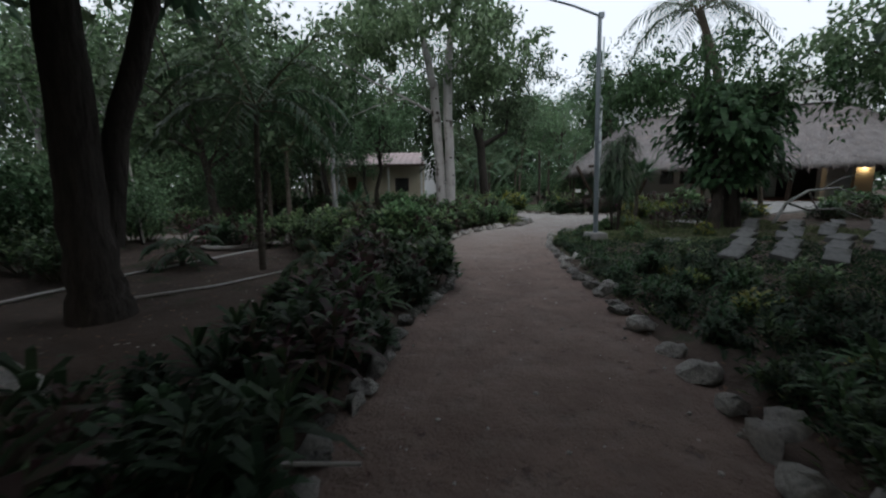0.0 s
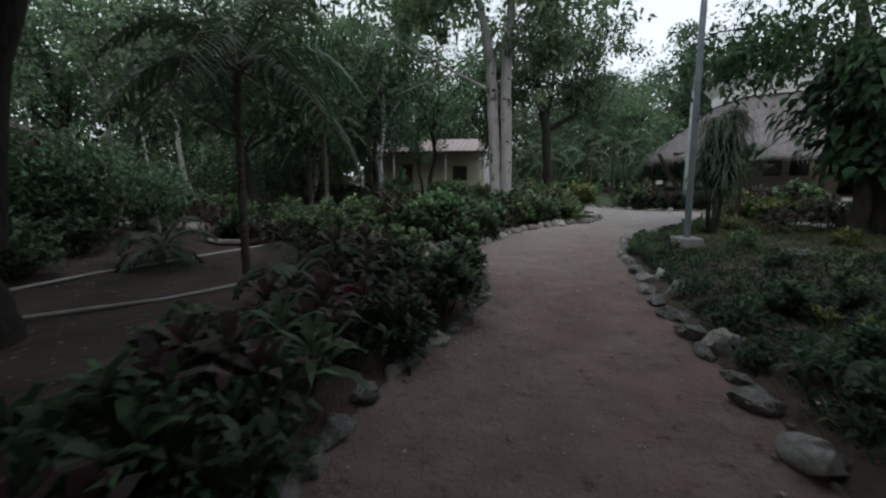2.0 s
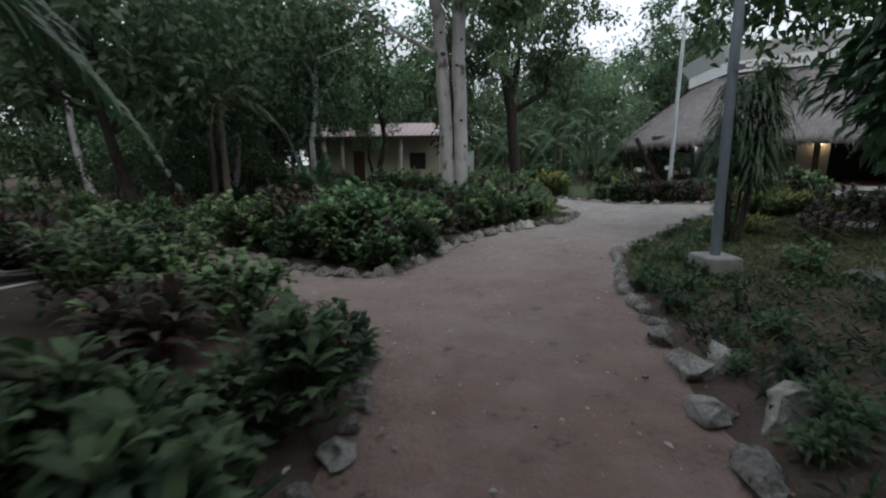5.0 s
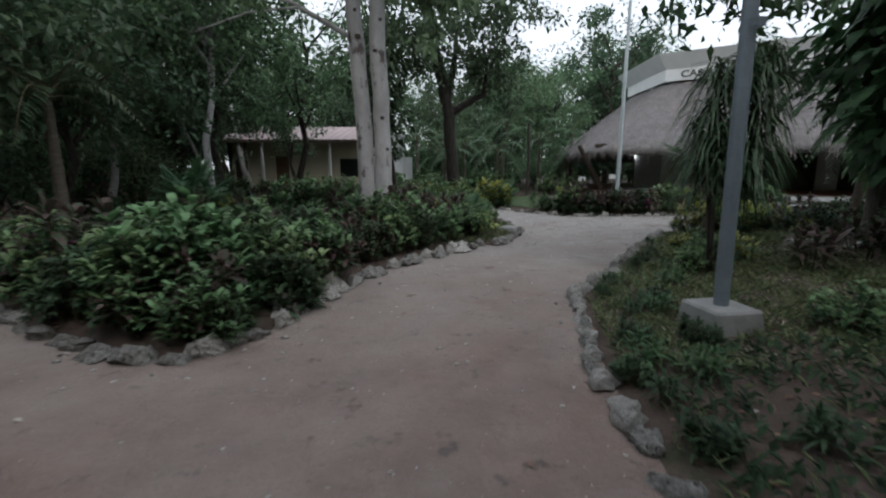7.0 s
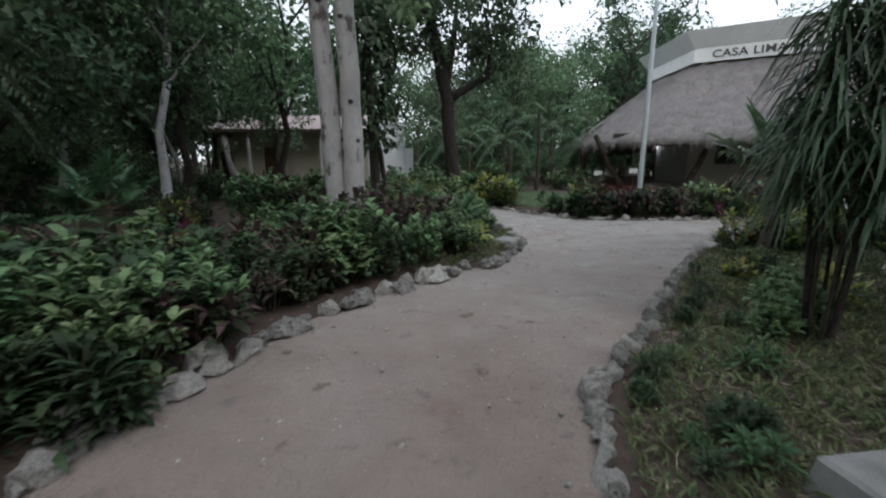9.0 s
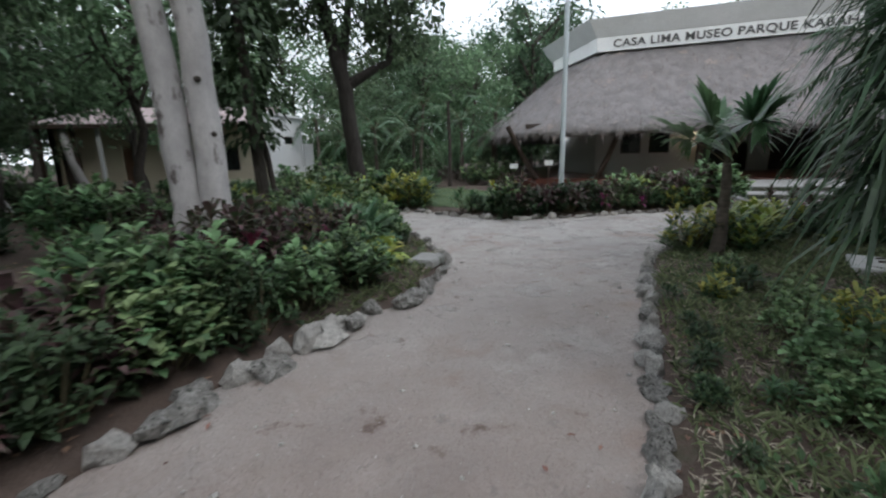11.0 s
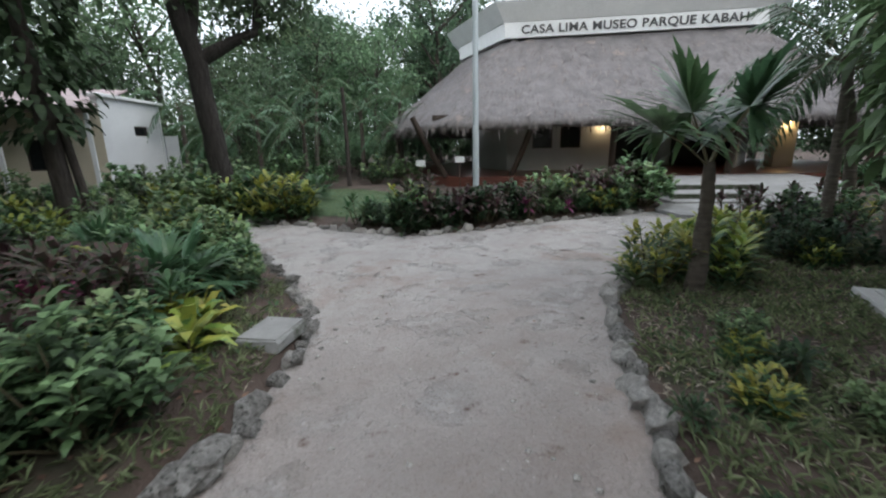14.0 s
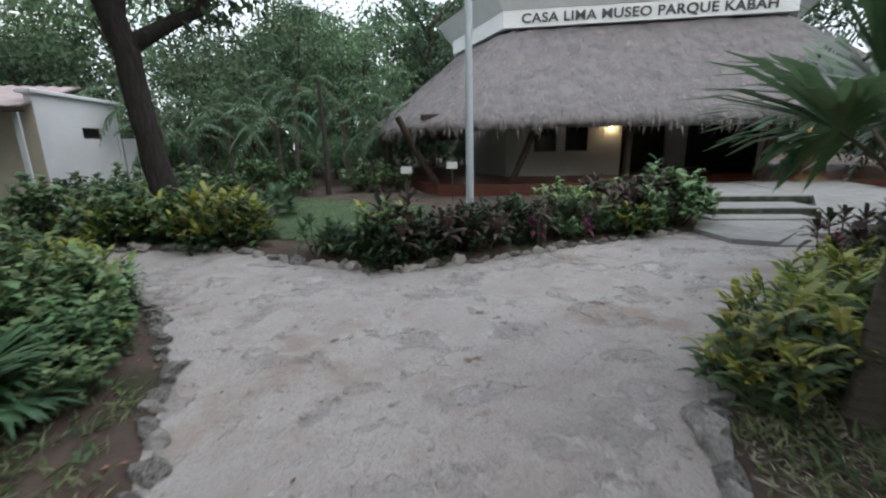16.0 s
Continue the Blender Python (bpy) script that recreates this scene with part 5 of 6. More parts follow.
for x, y, k in ((2.2, 33.8, LIGHTSHRUB), (3.6, 33.2, LIGHTSHRUB), (4.6, 34.6, LIGHTSHRUB), (5.8, 35.2, SHRUB), (7.0, 34.8, LIGHTSHRUB), (9.4, 35.0, SHRUB), (10.6, 34.2, LIGHTSHRUB), (1.2, 32.8, LIGHTSHRUB), (2.8, 31.6, CROTON), (0.6, 34.8, SHRUB)):
    grow(k, x, y, 1.6)
feather_palm(71, -1.0, 8.3, 0.35, 0.05, 9, 0.8, "small young palm in the planted bed", (0, 0), 0.3, 1.0)
feather_palm(72, -4.3, 10.2, 0.3, 0.05, 10, 0.9, "small young palm on bare earth", (0, 0), 0.3, 1.0)

# strap-leaved clump behind the lamp post
rng = np.random.default_rng(88)
clump = thing("strap_leaf_plant", 6.18, 15.32, 0.05, "slim plant with a mop of drooping strap leaves", "plant")
for k in range(11):
    a = k * 2.4
    h = rng.uniform(1.7, 3.6)
    e = np.array([0.3 * math.cos(a), 0.3 * math.sin(a), h])
    v, f = tube_arrays([e * [0.3, 0.3, 0] - [0, 0, 0.1], e * [0.6, 0.6, 0.5], e], [0.017, 0.015, 0.012], 7, 0.05, k)
    part_arrays("stem", v, f, BARK, clump, "", True)
    n = 170
    az, el = rng.uniform(0, 6.283, n), rng.uniform(-0.1, 1.2, n)
    d = np.stack([np.cos(az) * np.cos(el), np.sin(az) * np.cos(el), np.sin(el)], -1)
    p = e - np.stack([0 * az, 0 * az, rng.uniform(0, 1.0, n) ** 1.5 * (h - 0.7) * 0.6], -1)
    v, f = leaf_arrays(p, d, rng.uniform(0.4, 0.66, n), 0.026, 0.15, 0.95, True)
    part_arrays("strap_leaves", v, f, FEATHER, clump)


# ---------------------------------------------------------------- standing trees near the path
def big_tree(name, x, y, trunks, label, bark, leafmat, centres, n_leaf, size, rad, seed, limbs=(), hang=0.3, category="tree"):
    """A tree of given trunks and limbs (points with radii) and a crown round the given centres."""
    rng = np.random.default_rng(seed)
    ob = thing(name, x, y, 0.0, label, category)
    for k, (pts, radii) in enumerate(trunks):
        t = np.linspace(0, len(pts) - 1, 4 * len(pts))
        p = np.stack([np.interp(t, range(len(pts)), np.array(pts)[:, c]) for c in range(3)], -1)
        p[1:-1] += rng.normal(0, 0.015, p[1:-1].shape) * [1, 1, 0]
        v, f = tube_arrays(p, np.interp(t, range(len(pts)), radii), 16, 0.022, k)
        part_arrays("trunk", v, f, bark, ob, "", True)
    for k, (pts, radii) in enumerate(limbs):
        v, f = tube_arrays(pts, radii, 8, 0.05, k)
        part_arrays("limb", v, f, bark, ob, "", True)
    c = np.array(centres, float)
    tufts = c[np.arange(16 * len(c)) % len(c)] + rng.normal(0, 0.5, (16 * len(c), 3)) * rad
    wide = rng.uniform(0.12, 0.26, len(tufts)) * rad
    k = rng.integers(0, len(tufts), n_leaf)
    sub = tufts[k] + rng.normal(0, 1, (n_leaf, 3)) * wide[k][:, None] * [1, 1, 0.6]
    sub[:, 2] -= 0.6 * hang * rng.uniform(0, 1, n_leaf) ** 2
    v, f = leaf_arrays(sub, rng.normal(0, 0.7, (n_leaf, 3)) + [0, 0, -0.4], size * rng.uniform(0.6, 1.3, n_leaf), size * 0.55, 0.2, 0.25, False, 1.3)
    part_arrays("crown", v, f, leafmat, ob)
    return ob


# pale twin-trunk tree
twin = big_tree("twin_trunk_tree", 0.92, 20.95,
                [([(0.38, -0.05, -0.1), (0.26, 0, 0.3), (0.21, 0, 0.9), (0.19, 0, 3.0), (0.15, 0, 5.7), (0.25, 0, 7.4), (0.5, 0, 9.5)], [0.36, 0.25, 0.215, 0.205, 0.19, 0.15, 0.1]),
                 ([(-0.38, 0.05, -0.1), (-0.24, 0, 0.3), (-0.18, 0, 0.9), (-0.26, 0, 3.0), (-0.45, 0, 5.7), (-0.75, 0, 7.2), (-1.2, 0, 9.0)], [0.38, 0.25, 0.21, 0.2, 0.18, 0.14, 0.09])],
                "pale grey twin-trunk tree with a bare side branch", PALEBARK, FOREST,
                [(-2, 0, 10), (0, 1, 11), (1.8, 0, 10), (0.5, -1.2, 9.2), (2.6, 1, 8.6), (-3, 1, 8.6), (1.2, 0.5, 7.4), (1.6, -0.4, 6.4), (2.2, 0.4, 7.0), (-1.2, -1, 8.2), (-3.6, -0.5, 7.6), (-1.6, -3.2, 7.4), (0.2, -3.6, 7.8), (-2.6, -1.8, 7.0)], 11500, 0.25, 1.5, 91,
                [([(-0.5, 0, 4.65), (-1.6, -0.3, 5.2), (-3.0, -0.4, 5.9), (-4.8, -0.2, 7.0)], [0.07, 0.055, 0.04, 0.015]),
                 ([(-1.6, -0.3, 5.2), (-2.6, -0.8, 4.9), (-3.8, -1.0, 4.4)], [0.035, 0.025, 0.01]),
                 ([(-2.2, -0.35, 5.5), (-3.0, -1.0, 6.4), (-3.6, -1.2, 7.4)], [0.03, 0.02, 0.008]),
                 ([(0.13, 0, 5.9), (0.9, 0.2, 7.2), (2.2, 0.6, 8.4)], [0.1, 0.07, 0.03])])
# dark forked tree at the far bend
big_tree("forked_tree", 3.3, 29.7, [([(0.25, 0, -0.1), (0.2, 0, 1.0), (0.05, 0, 2.5), (-0.1, 0, 4.2), (-0.6, 0, 6.5), (-1.2, 0, 9.5)], [0.38, 0.29, 0.26, 0.26, 0.2, 0.1])],
         "dark forked tree with a bent side limb", DARKBARK, FORESTDARK,
         [(-2, 0, 8), (0, 1, 9.2), (1.6, 0, 8.6), (-3, 1, 9.5), (2.6, -0.5, 7.2), (-1, -1, 7.2), (0.6, 0.2, 6.4), (3, 1, 9), (1.7, 0, 6.2), (-1.4, 0, 6.4), (-2.6, -0.6, 7.4)], 8500, 0.24, 1.35, 92,
         [([(0.02, 0, 4.0), (0.9, -0.1, 4.5), (1.5, -0.1, 4.8), (1.65, -0.1, 5.8), (1.4, 0, 7.2)], [0.2, 0.15, 0.13, 0.1, 0.05]),
          ([(-0.1, 0, 4.6), (0.2, 0.2, 6.2), (0.4, 0.3, 8.5)], [0.18, 0.13, 0.05]),
          ([(0.9, -0.1, 4.5), (1.2, 0.2, 4.6)], [0.06, 0.02])], 0.9)
# big double tree beside the first stretch
big_tree("shade_tree", -3.45, 7.0, [([(0.1, 0, -0.1), (0.06, 0, 0.5), (0.04, 0, 1.8), (0.06, 0, 3.5), (-0.1, 0, 6), (-0.4, 0, 8)], [0.4, 0.28, 0.245, 0.225, 0.2, 0.12]),
                                   ([(0.15, 0.2, 0.9), (0.3, 0.3, 2.2), (0.75, 0.5, 3.8), (1.3, 0.6, 6.0)], [0.15, 0.14, 0.13, 0.1])],
         "thick dark double-stemmed shade tree", BARK, FORESTDARK,
         [(-2, 0, 6.5), (0, -2, 6.2), (2.2, 0.5, 6.8), (0.5, -3.5, 6.0), (-3, -2, 6.0), (2.8, -2.5, 6.4), (0, 2, 6.8), (-3.5, 1.5, 6), (3.2, -5, 6.2), (1.4, -5.6, 5.6)], 8600, 0.3, 1.45, 93,
         [([(-0.3, 0, 5.2), (-1.5, -0.5, 6.2), (-2.8, -1, 6.6)], [0.15, 0.1, 0.04]), ([(1.1, 0.6, 5.2), (2.0, -1, 6.3), (2.8, -3, 6.8)], [0.12, 0.09, 0.04])], 0.8)
# trees added out of view, so that their crowns shade the start of the walk
for i, (x, y, h) in enumerate(((-1.9, 0.2, 0.95), (4.3, -0.4, 0.95), (5.8, 1.2, 1.0), (-5.5, 1.0, 1.05), (2.9, -4.6, 1.0), (-2.2, -5.0, 1.0), (9.2, 6.0, 0.95), (5.6, 3.5, 1.0), (-3.2, 3.3, 1.0), (6.8, -3.0, 1.05), (-7.8, 6.5, 1.0))):
    big_tree("shade_tree", x, y, [([(0, 0, -0.1), (0.05, 0, 0.6), (0.1, 0.1, 3), (-0.1, 0, 5.5), (0, 0, 8)], [0.32, 0.24, 0.2, 0.17, 0.08])],
             "dark tree added out of view to shade the path", BARK, FORESTDARK,
             [(-2.2, 0, 6.0 * h), (2.2, 0.5, 6.2 * h), (0, 2.4, 6.1 * h), (0.3, -2.4, 6.0 * h), (-2, 2, 6.9 * h), (2, -2, 7.0 * h), (0, 0, 7.2 * h), (3.4, 2.4, 6.3 * h), (-3.3, -2, 6.2 * h)],
             9000, 0.47, 1.5, 100 + i,
             [([(0, 0, 4.2), (1.2, 0.3, 5.4), (2.6, 0.6, 6.1)], [0.11, 0.08, 0.03]), ([(0, 0, 4.4), (-1.2, 0.6, 5.4), (-2.5, 0.8, 6.0)], [0.11, 0.08, 0.03]),
              ([(0, 0, 4.3), (0.1, -1.4, 5.4), (0.3, -2.6, 6.1)], [0.1, 0.07, 0.03])], 0.6)
# drooping tree over the lamp post
big_tree("drooping_tree", 9.4, 15.6, [([(0, 0, -0.1), (0.1, 0, 0.8), (0.0, 0.2, 2.4), (-0.3, 0.2, 4.2), (-0.6, 0.2, 6.0)], [0.22, 0.17, 0.14, 0.11, 0.05])],
         "drooping small-leaved tree over the garden", BARK, GREEN,
         [(-3.5, 0.2, 4.45), (-2.5, 0.0, 4.5), (-2.9, -0.4, 4.1), (-2.2, -0.8, 4.3), (-1.6, 0.3, 5.0), (-0.8, -1.0, 4.9), (0.8, -0.6, 4.6), (-0.2, 1.0, 5.0), (1.8, 0.8, 4.4), (-1.0, 0.6, 5.6), (0.5, 0.2, 5.8), (1.2, -2.2, 4.2), (2.8, -1.6, 4.3)], 5000, 0.17, 0.72, 120,
         [([(-0.1, 0.2, 3.0), (-0.9, 0.2, 4.4), (-2.6, 0.1, 4.9), (-3.6, 0.2, 4.8)], [0.07, 0.05, 0.03, 0.01]), ([(0, 0.2, 2.8), (0.9, -0.4, 4.0), (2.2, -1.2, 4.5)], [0.07, 0.05, 0.015]),
          ([(-0.2, 0.2, 3.6), (-0.4, 1.0, 4.6), (0.2, 1.4, 4.9)], [0.05, 0.035, 0.012])], 1.0)
big_tree("leafy_tree", 14.6, 12.6, [([(0, 0, -0.1), (0.05, 0, 1.2), (-0.2, 0.2, 3.0), (-0.6, 0.3, 5.5)], [0.24, 0.19, 0.16, 0.08])], "spreading leafy tree beside the garden", BARK, FOREST,
         [(-2.6, 0.6, 5.6), (-1.0, -1.2, 6.0), (0.8, 0.6, 6.2), (-3.4, 1.6, 4.8), (1.4, 2.0, 5.6), (-1.6, 2.2, 5.6), (-2.0, -0.4, 4.4)], 4600, 0.2, 1.15, 121,
         [([(-0.2, 0.2, 3.0), (-1.6, 0.6, 4.4), (-3.0, 1.2, 5.0)], [0.09, 0.06, 0.02])], 0.7)


# ---------------------------------------------------------------- vine-covered trunks
def vine_tree(x, y, tall, spread, n, size, label, mat, seed, lean=(0, 0)):
    rng = np.random.default_rng(seed)
    ob = thing("vine_covered_tree", x, y, 0.0, label, "tree")
    v, f = tube_arrays([(0, 0, -0.1), (lean[0] * 0.3, lean[1] * 0.3, tall * 0.35), (lean[0], lean[1], tall)], [0.2, 0.16, 0.1], 10, 0.06, seed)
    part_arrays("trunk", v, f, BARK, ob, "", True)
    v, f = tube_arrays([(0.35, 0.1, -0.1), (0.15, 0.1, tall * 0.3), (-0.15 + lean[0] * 0.6, 0, tall * 0.6)], [0.09, 0.08, 0.05], 8, 0.06, seed)
    part_arrays("side_stem", v, f, BARK, ob, "", True)
    h = rng.uniform(0.2, 1.0, n) ** 0.7 * tall
    r = spread * (0.15 + 0.85 * np.sin(np.clip(h / tall, 0, 1) ** 1.5 * 2.75)) * rng.uniform(0.55, 1.05, n)
    az = rng.uniform(0, 6.283, n)
    bulge = 1 + 0.3 * np.sin(az * 3 + h * 2.2)
    p = np.stack([np.cos(az) * r * bulge + lean[0] * h / tall, np.sin(az) * r * bulge + lean[1] * h / tall, h], -1)
    d = np.stack([np.cos(az), np.sin(az), rng.normal(-0.35, 0.4, n)], -1) + rng.normal(0, 0.3, (n, 3))
    v, f = leaf_arrays(p, d, size * rng.uniform(0.5, 1.2, n), size * 0.62 * rng.uniform(0.6, 1.1, n), 0.15, 0.5, True)
    part_arrays("vine_leaves", v, f, mat, ob)
    return ob


vine_tree(11.75, 18.4, 4.3, 0.85, 800, 0.34, "tree trunk smothered in large-leaved climbing vine", LIME, 131, (0.2, 0.1))
vine_tree(10.2, 15.9, 4.6, 1.55, 1900, 0.38, "dark trunk buried in a mass of broad vine leaves", GREEN, 132, (-0.3, 0.3))
vine_tree(0.7, 27.3, 6.2, 1.0, 1000, 0.30, "tall trunk wrapped in dark climbing vine", DEEP, 133, (-0.2, 0))

# ---------------------------------------------------------------- stones edging the path
def rock_mesh(seed, mat, flat=0.75, sharp=0.22):
    rng = np.random.default_rng(seed)
    bm = bmesh.new()
    bmesh.ops.create_icosphere(bm, subdivisions=2, radius=0.5)
    cuts = [(unit(rng.normal(size=3)), rng.uniform(0.17, 0.36)) for _ in range(11)]
    for v in bm.verts:
        c = np.array(v.co)
        for n, d in cuts:
            over = c @ n - d
            if over > 0:
                c = c - n * over
        c = c + 0.13 * np.array(noise.noise_vector(Vector(c * 4.0 + seed))) + 0.08 * np.array(noise.noise_vector(Vector(c * 11.0 + seed)))
        v.co = Vector((c[0] * 1.5, c[1] * 1.15, c[2] * flat * 1.35 + 0.2))
    me = bpy.data.meshes.new("edging_stone")
    bm.to_mesh(me)
    bm.free()
    me.materials.append(mat)
    return me


ROCKS = [rock_mesh(s, ROCK) for s in range(201, 209)] + [rock_mesh(s, PALEROCK) for s in range(211, 215)]


def stone(x, y, s, rz=0.0, tall=1.0, mesh=None, rng=None, tilt=0.0, label="rough grey limestone edging the path"):
    me = ROCKS[mesh if mesh is not None else int(rng.integers(0, len(ROCKS)))]
    ob = new("edging_stone", me)
    ob.matrix_basis = pose(x, y, -0.02, tilt, tilt * 0.5, rz) @ Matrix.Diagonal((s, s, s * tall, 1))
    return tagged(ob, label, "stone", "stones edging the path")


def edge_stones(line, lo, hi, gap, s0, s1, seed, pale=0.25, tall=(0.8, 1.2)):
    rng = np.random.default_rng(seed)
    p = np.array(line, float)
    seg = np.hypot(*np.diff(p, axis=0).T)
    cum = np.r_[0, np.cumsum(seg)]
    at = lo
    while at < min(hi, cum[-1] - 0.01):
        k = min(np.searchsorted(cum, at, "right") - 1, len(seg) - 1)
        d = (p[k + 1] - p[k]) / seg[k]
        s = rng.uniform(s0, s1)
        q = p[k] + d * (at - cum[k]) + np.array([-d[1], d[0]]) * rng.normal(0.05, 0.025)
        big = int(rng.integers(8, 12)) if rng.uniform() < pale else int(rng.integers(0, 8))
        stone(q[0], q[1], s, math.degrees(math.atan2(d[1], d[0])) + rng.normal(0, 18), rng.uniform(*tall), big, None, rng.normal(0, 6))
        at += s * gap * rng.uniform(0.95, 1.25)


edge_stones(BED_A, 9.0, 22.5, 1.25, 0.17, 0.29, 301, 0.4, (0.75, 1.1))
edge_stones(BED_A, 22.5, 33, 1.5, 0.18, 0.32, 302, 0.1)
edge_stones(BED_B, 8, 17.5, 1.2, 0.2, 0.3, 303, 0.12)
edge_stones(BED_B, 17.5, 25.2, 1.15, 0.17, 0.28, 304, 0.6, (0.9, 1.4))
edge_stones(BED_B, 25.2, 37, 1.05, 0.15, 0.24, 305, 0.3)
edge_stones(BED_C, 5, 12, 1.3, 0.2, 0.34, 306, 0.2)
edge_stones(BED_C, 12, 21.4, 1.0, 0.15, 0.25, 307, 0.5)
edge_stones(BED_D, 4.5, 6.5, 1.4, 0.16, 0.24, 308, 0.3)
edge_stones(BED_D, 6.5, 12.9, 0.8, 0.16, 0.25, 309, 0.55, (0.95, 1.4))
edge_stones(BED_D, 12.9, 15.5, 1.0, 0.15, 0.24, 310, 0.3)
edge_stones(BED_D, 15.5, 25.5, 1.6, 0.2, 0.34, 311, 0.4, (0.75, 1.05))
for x, y, s, rz, tall, me in ((2.78, 17.55, 0.42, 40, 0.9, 9), (1.0, 15.0, 0.34, 70, 1.1, 8), (0.72, 14.15, 0.36, 60, 1.1, 10), (3.15, 8.05, 0.36, 20, 1.0, 11),
                              (3.5, 10.55, 0.36, 80, 0.9, 8), (3.55, 9.9, 0.42, 10, 1.0, 10), (0.2, 5.75, 0.24, 50, 1.2, 9), (0.0, 4.35, 0.2, 30, 1.3, 11), (2.95, 4.5, 0.34, 0, 0.95, 9), (2.9, 3.75, 0.42, 20, 0.8, 8)):
    stone(x, y, s, rz, tall, me, None, 4, "large pale limestone edging the path")
for x, y, s, tall in ((-2.6, 5.1, 0.42, 1.3), (-2.25, 5.0, 0.3, 0.9), (-2.75, 4.7, 0.36, 0.6), (-1.9, 5.6, 0.14, 0.8)):
    ob = stone(x, y, s, x * 90, tall, 9, None, 12, "pale jagged limestone lying on bare earth")
    ob["group"] = "loose limestone"

# knots on the pale trunks
for x, y, z, r in ((0.24, -0.205, 2.75, 0.05), (0.34, -0.15, 2.0, 0.045), (0.10, -0.19, 4.3, 0.05), (-0.36, -0.18, 3.9, 0.06), (-0.36, -0.18, 5.2, 0.05), (0.24, -0.17, 5.0, 0.045), (-0.3, -0.17, 4.62, 0.07)):
    bm = bmesh.new()
    bmesh.ops.create_uvsphere(bm, u_segments=10, v_segments=6, radius=r)
    for v in bm.verts:
        v.co = Vector((v.co.x * 1.1 + x, v.co.y * 0.4 + y, v.co.z * 0.9 + z))
    part("knot", bm, BARK, twin, "", True)
# undergrowth between the hedge and the small house
rng = np.random.default_rng(140)
for _ in range(60):
    x, y = rng.uniform(-10, 1.6), rng.uniform(21.8, 34)
    if clear_of(x, y) and not (x > -3 and y > 25) and math.hypot(x - 0.8, y - 21) > 0.9:
        grow([SHRUB, CORDY, DARKCROTON, SHRUB][int(rng.integers(0, 4))], x, y, rng.uniform(0.9, 1.5))
for _ in range(26):
    x, y = rng.uniform(-10.5, -5.6), rng.uniform(4, 14)
    if clear_of(x, y):
        grow([DARKCROTON, SHRUB][int(rng.integers(0, 2))], x, y, rng.uniform(0.6, 1.1))

# ---------------------------------------------------------------- small things
def slab(name, x, y, z, l, w, h, rz, mat, label, category="slab", group="", rx=0.0, ry=0.0):
    bm = boxed((-l / 2, -w / 2, 0), (l / 2, w / 2, h), None, min(0.015, h * 0.3))
    rng = np.random.default_rng(int(abs(x * 100 + y * 10)))
    for v in bm.verts:
        v.co += Vector(rng.normal(0, 0.006, 3))
    ob = part(name, bm, mat)
    ob.matrix_basis = pose(x, y, z, rx, ry, rz)
    return tagged(ob, label, category, group)


# rows of tilted slabs on the shaded lawn
rng = np.random.default_rng(401)
SLABS = [(6.4, 10.2), (8.9, 9.4), (15.0, 15.6), (13.0, 17.6), (9.6, 17.2)]
for row in range(6):
    y = 10.3 + row * 1.25
    left, right = 6.6 + row * 0.95, 8.7 + row * 1.2
    for col in range(4):
        x = left + (right - left) * col / 3 + rng.normal(0, 0.06)
        slab("stone_slab", x, y + rng.normal(0, 0.08) - 0.32 * col, 0.14, rng.uniform(0.8, 0.95), 0.36, 0.11, 42 + rng.normal(0, 6), DARKSLAB, "dark damp stone slab propped tilted on the ground", "slab",
             "rows of stone slabs", rng.normal(7, 3), rng.normal(-6, 3))
slab("stone_slab", 6.75, 13.0, 0.05, 1.1, 0.75, 0.07, 30, DARKSLAB, "flat grey stone slab lying in grass", "slab", "", 0, 2)
cover = slab("concrete_cover", 9.75, 17.5, 0.02, 1.0, 0.9, 0.14, -50, PALECONCRETE, "pale concrete inspection cover in the grass", "cover")
lid = part("lid", boxed((-0.36, -0.32, 0.142), (0.36, 0.32, 0.162), None, 0.006), PALECONCRETE, cover)
for k in (-1, 1):
    v, f = tube_arrays([(-0.25, 0.1 * k, 0.18), (0.0, 0.12 * k, 0.21), (0.3, 0.05 * k, 0.18)], [0.012, 0.012, 0.012], 6)
    part_arrays("iron_bar", v, f, TIMBER, cover)
block = slab("concrete_block", 4.2, 19.85, 0.03, 0.5, 0.4, 0.11, 55, SLABGREY, "square grey concrete block set in the edging", "block")
part("cap", boxed((-0.23, -0.18, 0.112), (0.23, 0.18, 0.13), None, 0.005), CONCRETE, block)
for x, y, k, me in ((2.42, 17.02, 0.34, 2), (2.0, 16.55, 0.4, 5), (1.5, 15.75, 0.36, 6), (3.1, 17.82, 0.34, 3), (3.75, 18.3, 0.36, 7)):
    stone(x, y, k, 46, 0.85, me, None, 6, "long weathered dark limestone edging the path")
ob = stone(9.0, 18.42, 0.2, 40, 0.8, 3, None, 0, "rounded reddish stone lying in the grass")
ob["group"] = "loose stones"

# white water pipe, fallen poles and coiled hose on the bare earth
pipe = thing("water_pipe", 0, 0, 0, "long dirty white pipe lying on bare earth", "pipe")
v, f = tube_arrays([(-5.5, 6.0, 0.1), (-5.15, 7.5, 0.1), (-4.75, 9.4, 0.1), (-3.65, 12.3, 0.1)], [0.025] * 4, 8)
part_arrays("pipe_run", v, f, PVC, pipe, "", True)
stick = thing("fallen_pole", 0, 0, 0, "thin grey pole lying on bare earth", "pole")
v, f = tube_arrays([(-3.6, 7.6, 0.1), (-2.7, 8.4, 0.1), (-2.0, 9.6, 0.1)], [0.022, 0.02, 0.015], 6, 0.05)
part_arrays("pole_shaft", v, f, PVC, stick)
